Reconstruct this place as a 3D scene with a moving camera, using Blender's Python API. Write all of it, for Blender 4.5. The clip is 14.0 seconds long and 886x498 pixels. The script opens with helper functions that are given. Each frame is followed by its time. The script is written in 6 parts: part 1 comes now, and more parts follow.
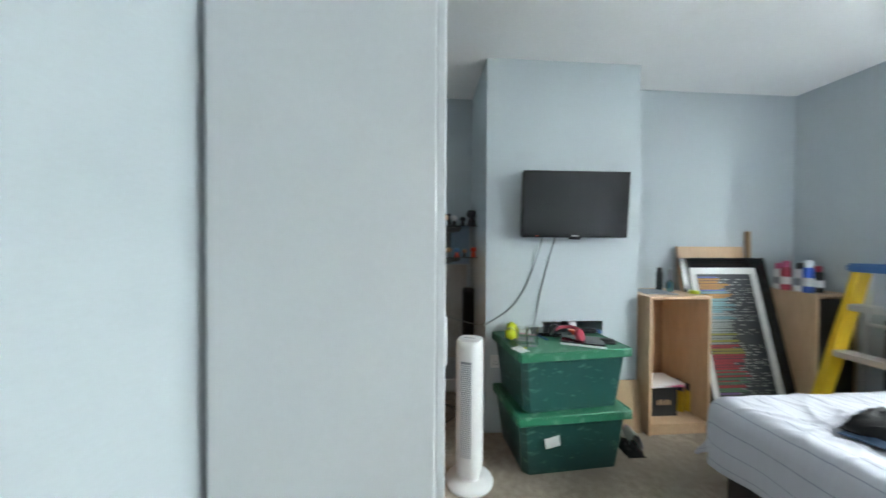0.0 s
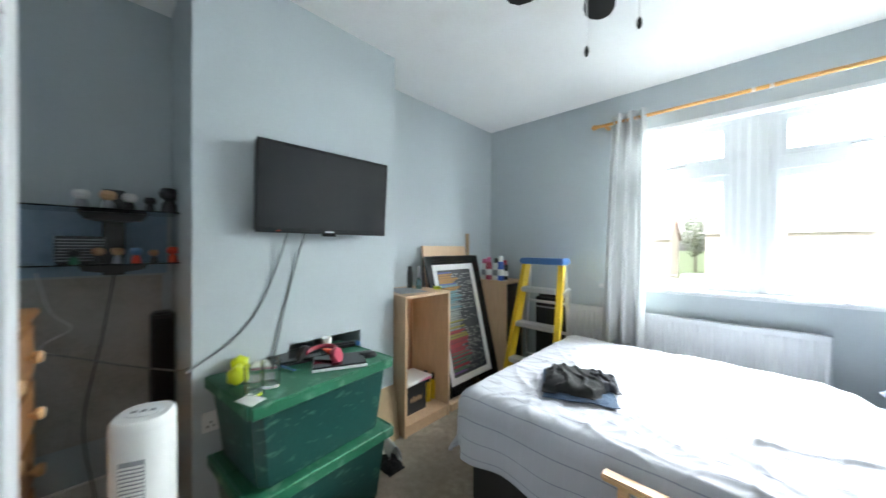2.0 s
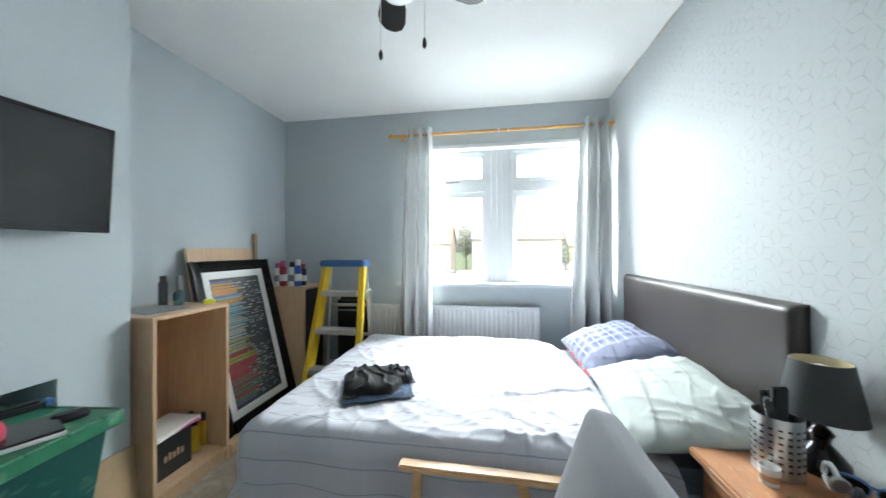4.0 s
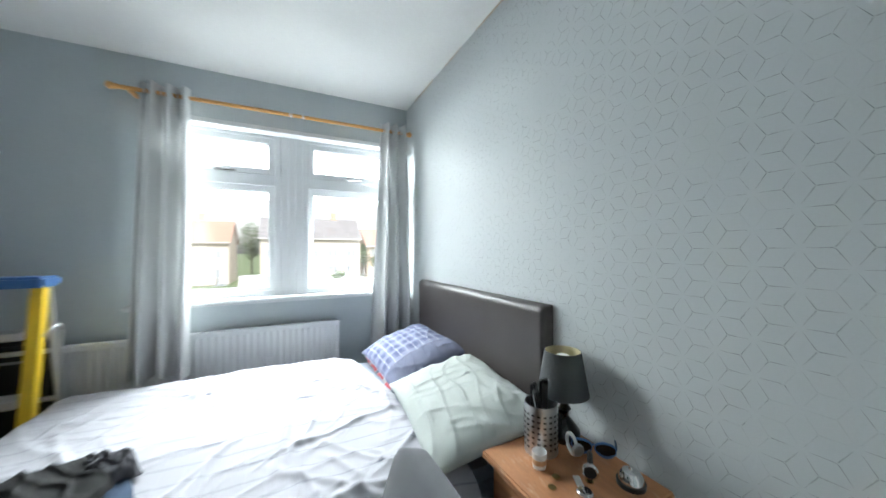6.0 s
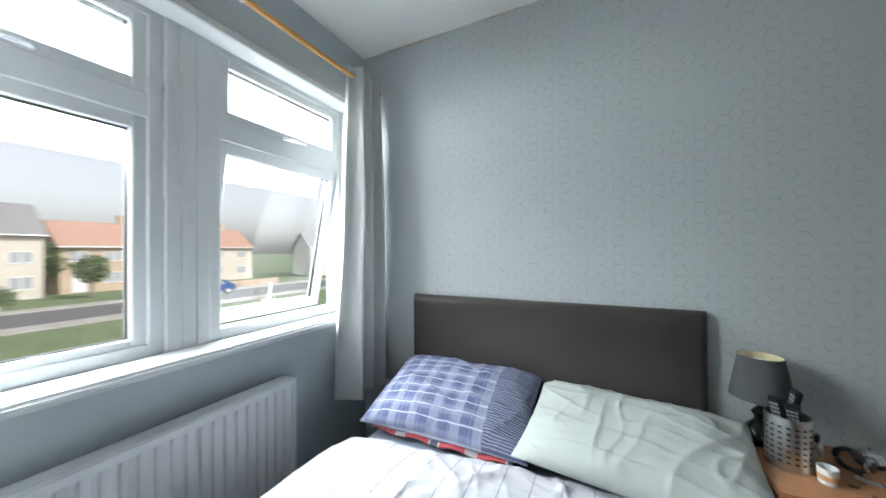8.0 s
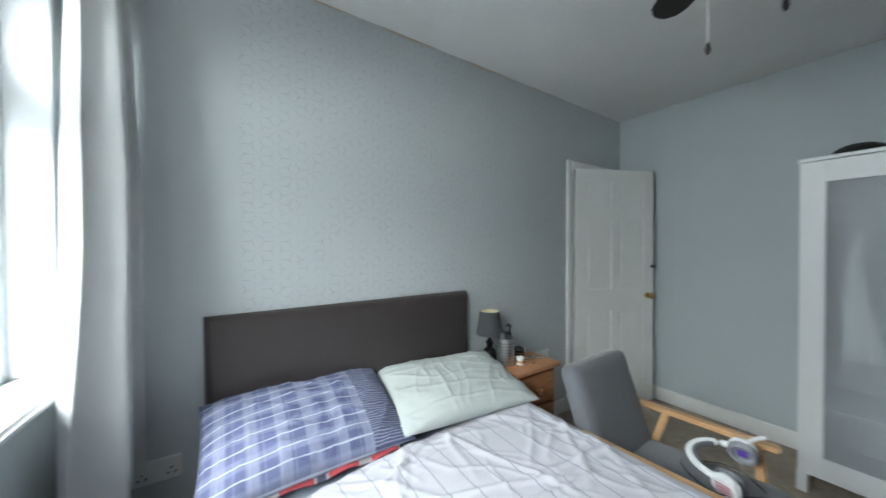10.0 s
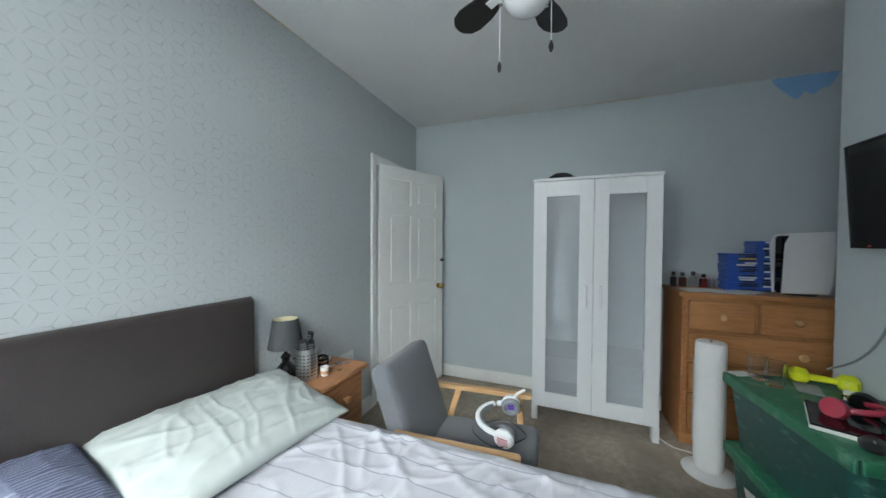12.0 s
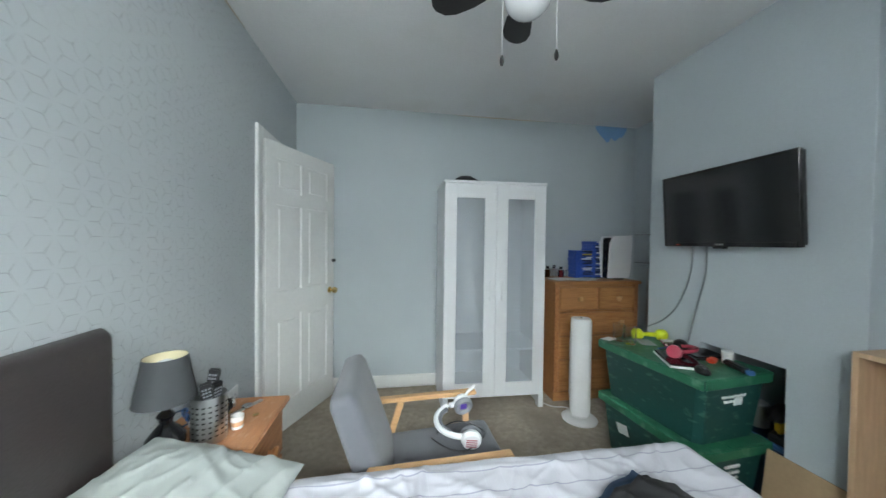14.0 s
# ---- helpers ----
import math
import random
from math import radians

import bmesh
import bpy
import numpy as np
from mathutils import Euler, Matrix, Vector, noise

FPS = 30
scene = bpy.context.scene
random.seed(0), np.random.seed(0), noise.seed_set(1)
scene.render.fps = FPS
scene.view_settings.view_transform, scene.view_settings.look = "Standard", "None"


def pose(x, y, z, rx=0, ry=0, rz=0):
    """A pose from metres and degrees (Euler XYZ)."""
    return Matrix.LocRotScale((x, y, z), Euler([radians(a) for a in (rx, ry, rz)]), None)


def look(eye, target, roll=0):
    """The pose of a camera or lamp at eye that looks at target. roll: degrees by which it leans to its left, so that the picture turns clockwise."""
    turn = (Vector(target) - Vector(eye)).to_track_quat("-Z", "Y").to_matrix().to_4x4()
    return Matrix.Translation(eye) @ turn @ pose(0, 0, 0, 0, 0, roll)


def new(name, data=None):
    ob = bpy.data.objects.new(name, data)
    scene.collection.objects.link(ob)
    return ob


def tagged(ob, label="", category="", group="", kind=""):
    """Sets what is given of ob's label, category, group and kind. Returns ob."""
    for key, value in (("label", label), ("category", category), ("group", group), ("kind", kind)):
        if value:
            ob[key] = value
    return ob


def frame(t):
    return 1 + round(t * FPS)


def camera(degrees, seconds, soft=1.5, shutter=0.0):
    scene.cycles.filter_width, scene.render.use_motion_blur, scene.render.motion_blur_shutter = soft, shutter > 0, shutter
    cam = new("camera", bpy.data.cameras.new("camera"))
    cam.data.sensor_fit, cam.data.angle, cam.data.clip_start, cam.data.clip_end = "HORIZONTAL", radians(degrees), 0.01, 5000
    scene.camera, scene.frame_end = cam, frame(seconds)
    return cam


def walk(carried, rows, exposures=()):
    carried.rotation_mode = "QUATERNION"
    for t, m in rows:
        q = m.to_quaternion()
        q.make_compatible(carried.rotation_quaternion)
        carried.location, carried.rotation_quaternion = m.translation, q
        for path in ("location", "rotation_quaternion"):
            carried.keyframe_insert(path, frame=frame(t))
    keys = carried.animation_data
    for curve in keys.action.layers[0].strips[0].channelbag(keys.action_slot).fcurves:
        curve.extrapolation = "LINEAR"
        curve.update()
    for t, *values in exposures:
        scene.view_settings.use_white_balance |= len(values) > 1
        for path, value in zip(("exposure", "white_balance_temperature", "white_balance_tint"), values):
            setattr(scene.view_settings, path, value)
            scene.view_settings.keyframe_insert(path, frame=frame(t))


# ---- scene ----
cam = camera(108.9, 14.0, shutter=0.5)
PATH = [
    (0, (2.400, 0.442, 1.262), (0.406, 0.587, 1.233), 0.3),
    (0.5, (2.277, 0.485, 1.267), (0.357, 1.044, 1.238), 0.4),
    (1, (2.153, 0.563, 1.258), (0.334, 1.395, 1.237), 0.3),
    (1.5, (2.049, 0.605, 1.257), (0.404, 1.742, 1.242), 0.3),
    (2, (2.0, 0.634, 1.247), (0.63, 2.091, 1.234), 0.3),
    (2.5, (1.983, 0.655, 1.241), (0.94, 2.361, 1.235), 0.0),
    (5, (2.019, 0.738, 1.23), (2.208, 2.729, 1.239), -0.1),
    (5.5, (2.043, 0.769, 1.231), (2.563, 2.7, 1.246), -0.1),
    (6, (2.015, 0.919, 1.275), (2.905, 2.71, 1.284), -0.3),
    (6.5, (1.797, 1.276, 1.298), (3.069, 2.82, 1.307), -0.1),
    (7, (1.555, 1.571, 1.297), (2.918, 3.034, 1.319), -0.1),
    (9.5, (1.357, 3.009, 1.326), (3.2, 2.232, 1.298), -0.2),
    (10, (1.381, 3.054, 1.341), (3.048, 1.95, 1.316), -0.2),
    (10.5, (1.313, 2.997, 1.331), (2.732, 1.588, 1.308), 0.2),
    (11, (1.303, 2.954, 1.327), (2.52, 1.368, 1.29), 0.1),
    (11.5, (1.354, 2.935, 1.329), (2.319, 1.184, 1.281), 0.1),
    (12, (1.533, 2.948, 1.327), (2.247, 1.081, 1.283), 0.3),
    (12.5, (1.748, 2.977, 1.326), (2.205, 1.03, 1.286), 0.4),
    (13, (1.895, 2.985, 1.337), (2.141, 1.001, 1.296), 0.5),
    (13.5, (2.028, 2.947, 1.321), (2.01, 0.948, 1.281), 0.6),
    (14, (2.134, 2.883, 1.311), (1.824, 0.908, 1.274), 0.7),
]
LIGHT = ((0.0, 1.42), (1.0, 1.5), (2.5, 1.36), (5.0, 0.86), (6.5, 0.45), (7.2, 0.2), (9.5, -0.2), (11.0, 0.0), (13.0, 0.26), (14.0, 0.42))
walk(cam, [(t, look(eye, target, roll)) for t, eye, target, roll in PATH], LIGHT)

# ---- world and light ----
world = bpy.data.worlds.new("sky_world")
scene.world = world
world.use_nodes = True
wn, wl = world.node_tree.nodes, world.node_tree.links
sky = wn.new("ShaderNodeTexSky")
sky.sky_type, sky.sun_disc = "NISHITA", False
sky.sun_elevation, sky.sun_rotation = radians(45), radians(160)
sky.air_density, sky.dust_density = 1.0, 3.0
haze = wn.new("ShaderNodeHueSaturation")
haze.inputs["Saturation"].default_value, haze.inputs["Value"].default_value = 0.3, 1.5
wl.new(sky.outputs[0], haze.inputs["Color"])
wl.new(haze.outputs[0], wn["Background"].inputs[0])
wn["Background"].inputs[1].default_value = 0.15

sun = new("sun", bpy.data.lights.new("sun", "SUN"))
sun.data.energy, sun.data.angle, sun.data.color = 3.5, radians(4), (1.0, 0.96, 0.9)
sun.matrix_world = look((4, -12, 12), (0, 0, 0))


def window_light(name, x0, x1, z0, z1, y, watts):
    """Sky light that enters through one opening."""
    lamp = new(name, bpy.data.lights.new(name, "AREA"))
    lamp.data.shape, lamp.data.size, lamp.data.size_y = "RECTANGLE", x1 - x0, z1 - z0
    lamp.data.energy, lamp.data.color = watts, (0.88, 0.97, 0.99)
    c = ((x0 + x1) / 2, y, (z0 + z1) / 2)
    lamp.data.spread = radians(165)
    lamp.matrix_world = look(c, (c[0], y - 1, c[2] - 0.30))
    return lamp


window_light("skylight", 0.55, 3.57, 1.78, 2.88, 4.45, 330)

# ---- materials ----
def mat(name, color, rough=0.6, metal=0.0, var=0.1, scale=6.0, bump=0.1, grain=80.0, spec=0.5, stretch=(1, 1, 1), coat=0.0, sheen=0.0):
    """A surface with broad and fine variation of tone and a fine relief, in metres of the object."""
    m = bpy.data.materials.new(name)
    m.use_nodes = True
    n, l = m.node_tree.nodes, m.node_tree.links
    b = n["Principled BSDF"]
    b.inputs["Roughness"].default_value, b.inputs["Metallic"].default_value = rough, metal
    b.inputs["Specular IOR Level"].default_value = spec
    b.inputs["Coat Weight"].default_value = coat
    b.inputs["Sheen Weight"].default_value = sheen
    tc, mp = n.new("ShaderNodeTexCoord"), n.new("ShaderNodeMapping")
    mp.inputs["Scale"].default_value = stretch
    l.new(tc.outputs["Object"], mp.inputs[0])
    big, fine = n.new("ShaderNodeTexNoise"), n.new("ShaderNodeTexNoise")
    big.inputs["Scale"].default_value, big.inputs["Detail"].default_value = scale, 4
    fine.inputs["Scale"].default_value, fine.inputs["Detail"].default_value = grain, 3
    l.new(mp.outputs[0], big.inputs["Vector"]), l.new(mp.outputs[0], fine.inputs["Vector"])
    add = n.new("ShaderNodeMath")
    add.operation = "ADD"
    l.new(big.outputs[0], add.inputs[0]), l.new(fine.outputs[0], add.inputs[1])
    rng = n.new("ShaderNodeMapRange")
    rng.inputs["From Min"].default_value, rng.inputs["From Max"].default_value = 0.6, 1.4
    rng.inputs["To Min"].default_value, rng.inputs["To Max"].default_value = 1 - var, 1 + var
    l.new(add.outputs[0], rng.inputs[0])
    mix = n.new("ShaderNodeVectorMath")
    mix.operation, mix.inputs[0].default_value = "MULTIPLY", color
    l.new(rng.outputs[0], mix.inputs[1])
    l.new(mix.outputs[0], b.inputs["Base Color"])
    rr = n.new("ShaderNodeMapRange")
    rr.inputs["To Min"].default_value, rr.inputs["To Max"].default_value = max(0.02, rough - 0.08), min(1, rough + 0.08)
    l.new(big.outputs[0], rr.inputs[0]), l.new(rr.outputs[0], b.inputs["Roughness"])
    if bump:
        bp = n.new("ShaderNodeBump")
        bp.inputs["Strength"].default_value, bp.inputs["Distance"].default_value = bump, 0.004
        l.new(fine.outputs[0], bp.inputs["Height"]), l.new(bp.outputs[0], b.inputs["Normal"])
    return m


def mixed(name, a, b_color, scale, edge0, edge1, base, stretch=(1, 1, 1)):
    """Patches of a second colour over a material made by mat()."""
    m = mat(name, a, **base)
    n, l = m.node_tree.nodes, m.node_tree.links
    bsdf = n["Principled BSDF"]
    src = bsdf.inputs["Base Color"].links[0].from_socket
    tc, mp, no, ra, mx = (n.new(k) for k in ("ShaderNodeTexCoord", "ShaderNodeMapping", "ShaderNodeTexNoise", "ShaderNodeMapRange", "ShaderNodeMix"))
    mx.data_type = "RGBA"
    mp.inputs["Scale"].default_value = stretch
    no.inputs["Scale"].default_value, no.inputs["Detail"].default_value = scale, 6
    ra.inputs["From Min"].default_value, ra.inputs["From Max"].default_value = edge0, edge1
    l.new(tc.outputs["Object"], mp.inputs[0]), l.new(mp.outputs[0], no.inputs["Vector"]), l.new(no.outputs[0], ra.inputs[0])
    l.new(ra.outputs[0], mx.inputs["Factor"]), l.new(src, mx.inputs["A"])
    mx.inputs["B"].default_value = (*b_color, 1)
    l.new(mx.outputs["Result"], bsdf.inputs["Base Color"])
    return m


def lines(m, axis, period, width, color, use_uv=True, soft=0.0):
    """Thin woven lines across a cloth made by mat(), at a spacing in metres of the cloth."""
    n, l = m.node_tree.nodes, m.node_tree.links
    bsdf = n["Principled BSDF"]
    src = bsdf.inputs["Base Color"].links[0].from_socket
    tc, sp = n.new("ShaderNodeTexCoord"), n.new("ShaderNodeSeparateXYZ")
    l.new(tc.outputs["UV" if use_uv else "Object"], sp.inputs[0])
    pp = n.new("ShaderNodeMath")
    pp.operation, pp.inputs[1].default_value = "PINGPONG", period / 2
    l.new(sp.outputs[axis], pp.inputs[0])
    ra = n.new("ShaderNodeMapRange")
    ra.inputs["From Min"].default_value, ra.inputs["From Max"].default_value = width / 2, width / 2 + max(0.0008, soft)
    ra.inputs["To Min"].default_value, ra.inputs["To Max"].default_value = 1, 0
    l.new(pp.outputs[0], ra.inputs[0])
    mx = n.new("ShaderNodeMix")
    mx.data_type = "RGBA"
    k = n.new("ShaderNodeMath")
    k.operation, k.inputs[1].default_value = "MULTIPLY", color[3]
    l.new(ra.outputs[0], k.inputs[0]), l.new(k.outputs[0], mx.inputs["Factor"]), l.new(src, mx.inputs["A"])
    mx.inputs["B"].default_value = (*color[:3], 1)
    l.new(mx.outputs["Result"], bsdf.inputs["Base Color"])
    return m


def clear(name, color=(1, 1, 1), rough=0.0, ior=1.45):
    m = bpy.data.materials.new(name)
    m.use_nodes = True
    b = m.node_tree.nodes["Principled BSDF"]
    b.inputs["Base Color"].default_value = (*color, 1)
    b.inputs["Roughness"].default_value, b.inputs["IOR"].default_value = rough, ior
    b.inputs["Transmission Weight"].default_value = 1
    return m


def wood(name, a, b_color, stretch, rough=0.45, knots=True):
    return mixed(name, a, b_color, 7, 0.42, 0.72, dict(rough=rough, var=0.14, scale=5, grain=40, bump=0.12, stretch=stretch, coat=0.1), stretch)


M_WALL = mat("wall_paint_blue_grey", (0.49, 0.54, 0.56), 0.55, var=0.05, scale=1.6, grain=140, bump=0.08, spec=0.35)
M_PAPER = mat("pearl_grey_wallpaper", (0.51, 0.54, 0.55), 0.55, var=0.03, scale=1.2, grain=220, bump=0.05, spec=0.3)
M_SILVER = mat("silver_print", (0.40, 0.43, 0.44), 0.26, metal=0.5, var=0.05, bump=0)
M_CEIL = mixed("ceiling_white_paint", (0.84, 0.84, 0.83), (0.74, 0.71, 0.66), 1.1, 0.58, 0.85, dict(rough=0.85, var=0.04, scale=2, grain=90, bump=0.1, spec=0.2))
M_CARPET = mixed("beige_brown_carpet", (0.39, 0.325, 0.25), (0.25, 0.205, 0.16), 2.2, 0.42, 0.70, dict(rough=0.95, var=0.42, scale=24, grain=150, bump=0.9, spec=0.1, sheen=0.2))
M_GLOSS = mat("white_gloss_paint", (0.80, 0.80, 0.78), 0.35, var=0.04, scale=4, grain=40, bump=0.04)
M_UPVC = mat("white_upvc", (0.68, 0.695, 0.71), 0.3, var=0.02, scale=3, grain=30, bump=0.02)
M_GLASS = clear("window_glass")
M_WHITE = mat("white_lacquer", (0.80, 0.81, 0.82), 0.35, var=0.02, scale=3, grain=60, bump=0.03)
M_WPLAST = mat("white_plastic", (0.78, 0.78, 0.77), 0.35, var=0.03, scale=5, grain=50, bump=0.02)
M_BLACK = mat("black_plastic", (0.012, 0.012, 0.013), 0.35, var=0.2, scale=8, grain=90, bump=0.03)
M_BLKGLOSS = mat("black_gloss", (0.006, 0.006, 0.007), 0.08, var=0.2, scale=4, grain=50, bump=0)
M_SCREEN = mat("dark_tv_screen", (0.006, 0.006, 0.007), 0.14, var=0.1, scale=3, grain=20, bump=0)
M_GREEN = mixed("green_crate_plastic", (0.010, 0.060, 0.052), (0.10, 0.22, 0.17), 14, 0.58, 0.78, dict(rough=0.4, var=0.12, scale=5, grain=60, bump=0.12), (1, 1, 2.5))
M_LID = mixed("green_lid_scuffed", (0.020, 0.145, 0.075), (0.16, 0.32, 0.23), 12, 0.54, 0.76, dict(rough=0.42, var=0.15, scale=6, grain=60, bump=0.12))
M_PINE = wood("orange_pine", (0.47, 0.225, 0.085), (0.34, 0.145, 0.05), (1.2, 12, 12))
M_PINE_Y = wood("orange_pine_across", (0.44, 0.20, 0.08), (0.28, 0.10, 0.035), (12, 1.2, 12))
M_BEECH = wood("pale_beech", (0.66, 0.40, 0.20), (0.56, 0.32, 0.15), (1.5, 14, 14), 0.4)
M_CABWOOD = wood("beech_effect_board", (0.62, 0.42, 0.26), (0.55, 0.35, 0.21), (10, 10, 1), 0.5)
M_RODWOOD = wood("varnished_pine_pole", (0.66, 0.34, 0.10), (0.55, 0.25, 0.07), (1, 10, 10), 0.35)
M_LEATHER = mixed("brown_faux_leather", (0.046, 0.037, 0.036), (0.028, 0.022, 0.021), 3, 0.66, 0.72, dict(rough=0.36, var=0.1, scale=3, grain=160, bump=0.2))
M_DIVAN = mat("dark_brown_divan_fabric", (0.03, 0.025, 0.024), 0.9, var=0.15, grain=220, bump=0.3)
M_DUVET = mat("white_cotton", (0.47, 0.47, 0.51), 0.85, var=0.03, scale=4, grain=300, bump=0.15, spec=0.2, sheen=0.1)
lines(M_DUVET, 1, 0.088, 0.004, (0.25, 0.25, 0.31, 0.85))
lines(M_DUVET, 0, 0.060, 0.002, (0.60, 0.60, 0.66, 0.2))
M_SHEET = mat("blue_grey_sheet", (0.34, 0.38, 0.45), 0.9, var=0.06, grain=260, bump=0.2)
M_PLAID = mat("blue_check_cotton", (0.105, 0.12, 0.22), 0.85, var=0.08, scale=5, grain=280, bump=0.15, spec=0.2)
lines(M_PLAID, 0, 0.094, 0.030, (0.27, 0.29, 0.40, 0.4), soft=0.008)
lines(M_PLAID, 1, 0.094, 0.030, (0.28, 0.30, 0.40, 0.6), soft=0.008)
lines(M_PLAID, 0, 0.047, 0.004, (0.52, 0.54, 0.62, 0.7))
lines(M_PLAID, 1, 0.044, 0.003, (0.44, 0.46, 0.55, 0.2))
M_PINSTRIPE = lines(mat("navy_pinstripe_cotton", (0.075, 0.085, 0.16), 0.85, var=0.05, grain=280, bump=0.15), 0, 0.010, 0.003, (0.36, 0.38, 0.46, 0.6))
M_MINT = mat("pale_mint_cotton", (0.45, 0.485, 0.465), 0.85, var=0.04, scale=4, grain=280, bump=0.15, spec=0.2)
M_REDCHECK = lines(mat("red_check_cotton", (0.42, 0.06, 0.07), 0.85, var=0.08, grain=280, bump=0.1), 1, 0.16, 0.05, (0.40, 0.40, 0.41, 0.95))
lines(M_REDCHECK, 1, 0.32, 0.03, (0.05, 0.06, 0.10, 0.95))
M_CURTAIN = mat("silver_grey_curtain", (0.50, 0.52, 0.53), 0.75, var=0.05, scale=4, grain=260, bump=0.12, sheen=0.2)
M_CURTAIN.node_tree.nodes["Principled BSDF"].inputs["Base Color"].links[0].from_node.inputs[0].default_value = (0.68, 0.69, 0.69)
_n, _l = M_CURTAIN.node_tree.nodes, M_CURTAIN.node_tree.links
_tr, _mx = _n.new("ShaderNodeBsdfTranslucent"), _n.new("ShaderNodeMixShader")
_tr.inputs["Color"].default_value = (0.70, 0.71, 0.71, 1)
_mx.inputs[0].default_value = 0.2
_l.new(_n["Principled BSDF"].outputs[0], _mx.inputs[1]), _l.new(_tr.outputs[0], _mx.inputs[2])
_l.new(_mx.outputs[0], _n["Material Output"].inputs["Surface"])
M_CHROME = mat("chrome", (0.75, 0.75, 0.76), 0.12, metal=1.0, var=0.03, bump=0)
M_STEEL = mat("brushed_steel", (0.62, 0.62, 0.62), 0.3, metal=1.0, var=0.06, grain=200, bump=0.04)
M_BRASS = mat("brass", (0.65, 0.47, 0.2), 0.25, metal=1.0, var=0.08, bump=0)
M_GREYCLOTH = mat("grey_wool_upholstery", (0.135, 0.14, 0.155), 0.95, var=0.12, scale=5, grain=320, bump=0.5, spec=0.15, sheen=0.25)
M_BLACKCLOTH = mat("black_cotton", (0.009, 0.009, 0.010), 0.9, var=0.25, scale=9, grain=260, bump=0.3)
M_GREYFLEECE = mat("dark_grey_fleece", (0.06, 0.06, 0.07), 0.95, var=0.2, scale=12, grain=260, bump=0.4)
M_NAVYCLOTH = mat("dark_blue_cotton", (0.03, 0.06, 0.11), 0.9, var=0.2, grain=260, bump=0.3)
M_SHADE = mat("grey_lampshade_fabric", (0.060, 0.064, 0.068), 0.9, var=0.08, scale=6, grain=340, bump=0.3)
M_CREAM = mat("cream_lining", (0.72, 0.64, 0.42), 0.7, var=0.04, grain=120, bump=0.05)
M_YELLOW = mat("yellow_fibreglass", (0.72, 0.47, 0.02), 0.4, var=0.08, scale=7, grain=60, bump=0.06)
M_BLUEPL = mat("blue_plastic", (0.05, 0.14, 0.34), 0.45, var=0.1, scale=7, grain=60, bump=0.06)
M_ALU = mat("aluminium_tread", (0.62, 0.63, 0.64), 0.38, metal=0.85, var=0.1, scale=12, grain=90, bump=0.1)
M_NEON = mat("lime_yellow_vinyl", (0.62, 0.68, 0.02), 0.35, var=0.05, bump=0.03)
M_RED = mat("crimson_plastic", (0.36, 0.03, 0.06), 0.4, var=0.08, bump=0.03)
M_ORANGE = mat("orange_red_plastic", (0.75, 0.08, 0.03), 0.4, var=0.05, bump=0.02)
M_SKYBLUE = mat("light_blue_paint", (0.22, 0.40, 0.66), 0.7, var=0.06, scale=9, bump=0.06)
M_TUBE = clear("clear_glass", (0.95, 0.97, 0.96), 0.0)
M_TEAL = clear("blue_bottle", (0.25, 0.6, 0.75), 0.05)
M_CARD = mat("brown_cardboard", (0.42, 0.29, 0.17), 0.85, var=0.08, scale=5, grain=60, bump=0.15)
M_PAPERW = mat("white_paper", (0.78, 0.78, 0.76), 0.7, var=0.05, scale=12, grain=60, bump=0.04)
M_PINK = mat("pink_print", (0.6, 0.12, 0.25), 0.5, var=0.1, bump=0.02)
M_BLUECASE = mat("blue_game_case", (0.03, 0.09, 0.42), 0.3, var=0.1, bump=0)
M_GLOBE = mat("opal_glass", (0.85, 0.86, 0.86), 0.25, var=0.02, bump=0, coat=0.3)
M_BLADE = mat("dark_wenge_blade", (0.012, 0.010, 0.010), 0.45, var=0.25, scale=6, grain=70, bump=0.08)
M_GREYPL = mat("grey_plastic", (0.25, 0.26, 0.28), 0.5, var=0.08, bump=0.03)
M_CABLE = mat("grey_cable", (0.22, 0.24, 0.25), 0.5, var=0.05, bump=0)
M_PURPLE = mat("purple_badge", (0.10, 0.05, 0.35), 0.4, var=0.1, bump=0)
M_PEACH = mat("peach_skin_tone_vinyl", (0.62, 0.36, 0.20), 0.5, var=0.1, bump=0)
M_OLDBLUE = mat("faded_blue_paint", (0.34, 0.45, 0.57), 0.75, var=0.1, scale=5, bump=0.06)
M_BARE = mixed("bare_plaster", (0.46, 0.44, 0.41), (0.52, 0.52, 0.51), 3, 0.42, 0.68, dict(rough=0.9, var=0.2, scale=6, grain=60, bump=0.5))

# ---- building helpers ----
def box(bm, x0, y0, z0, x1, y1, z1, bevel=0.0, seg=1, m=None):
    """A box between two corners, its edges rounded, set by a matrix."""
    made = bmesh.ops.create_cube(bm, size=1)["verts"]
    for v in made:
        v.co = Vector((x0 + (v.co.x + 0.5) * (x1 - x0), y0 + (v.co.y + 0.5) * (y1 - y0), z0 + (v.co.z + 0.5) * (z1 - z0)))
    if m is not None:
        bmesh.ops.transform(bm, matrix=m, verts=made)
    if bevel:
        edges = {e for v in made for e in v.link_edges}
        bmesh.ops.bevel(bm, geom=list(edges), offset=bevel, segments=seg, affect="EDGES", clamp_overlap=True)
    return bm


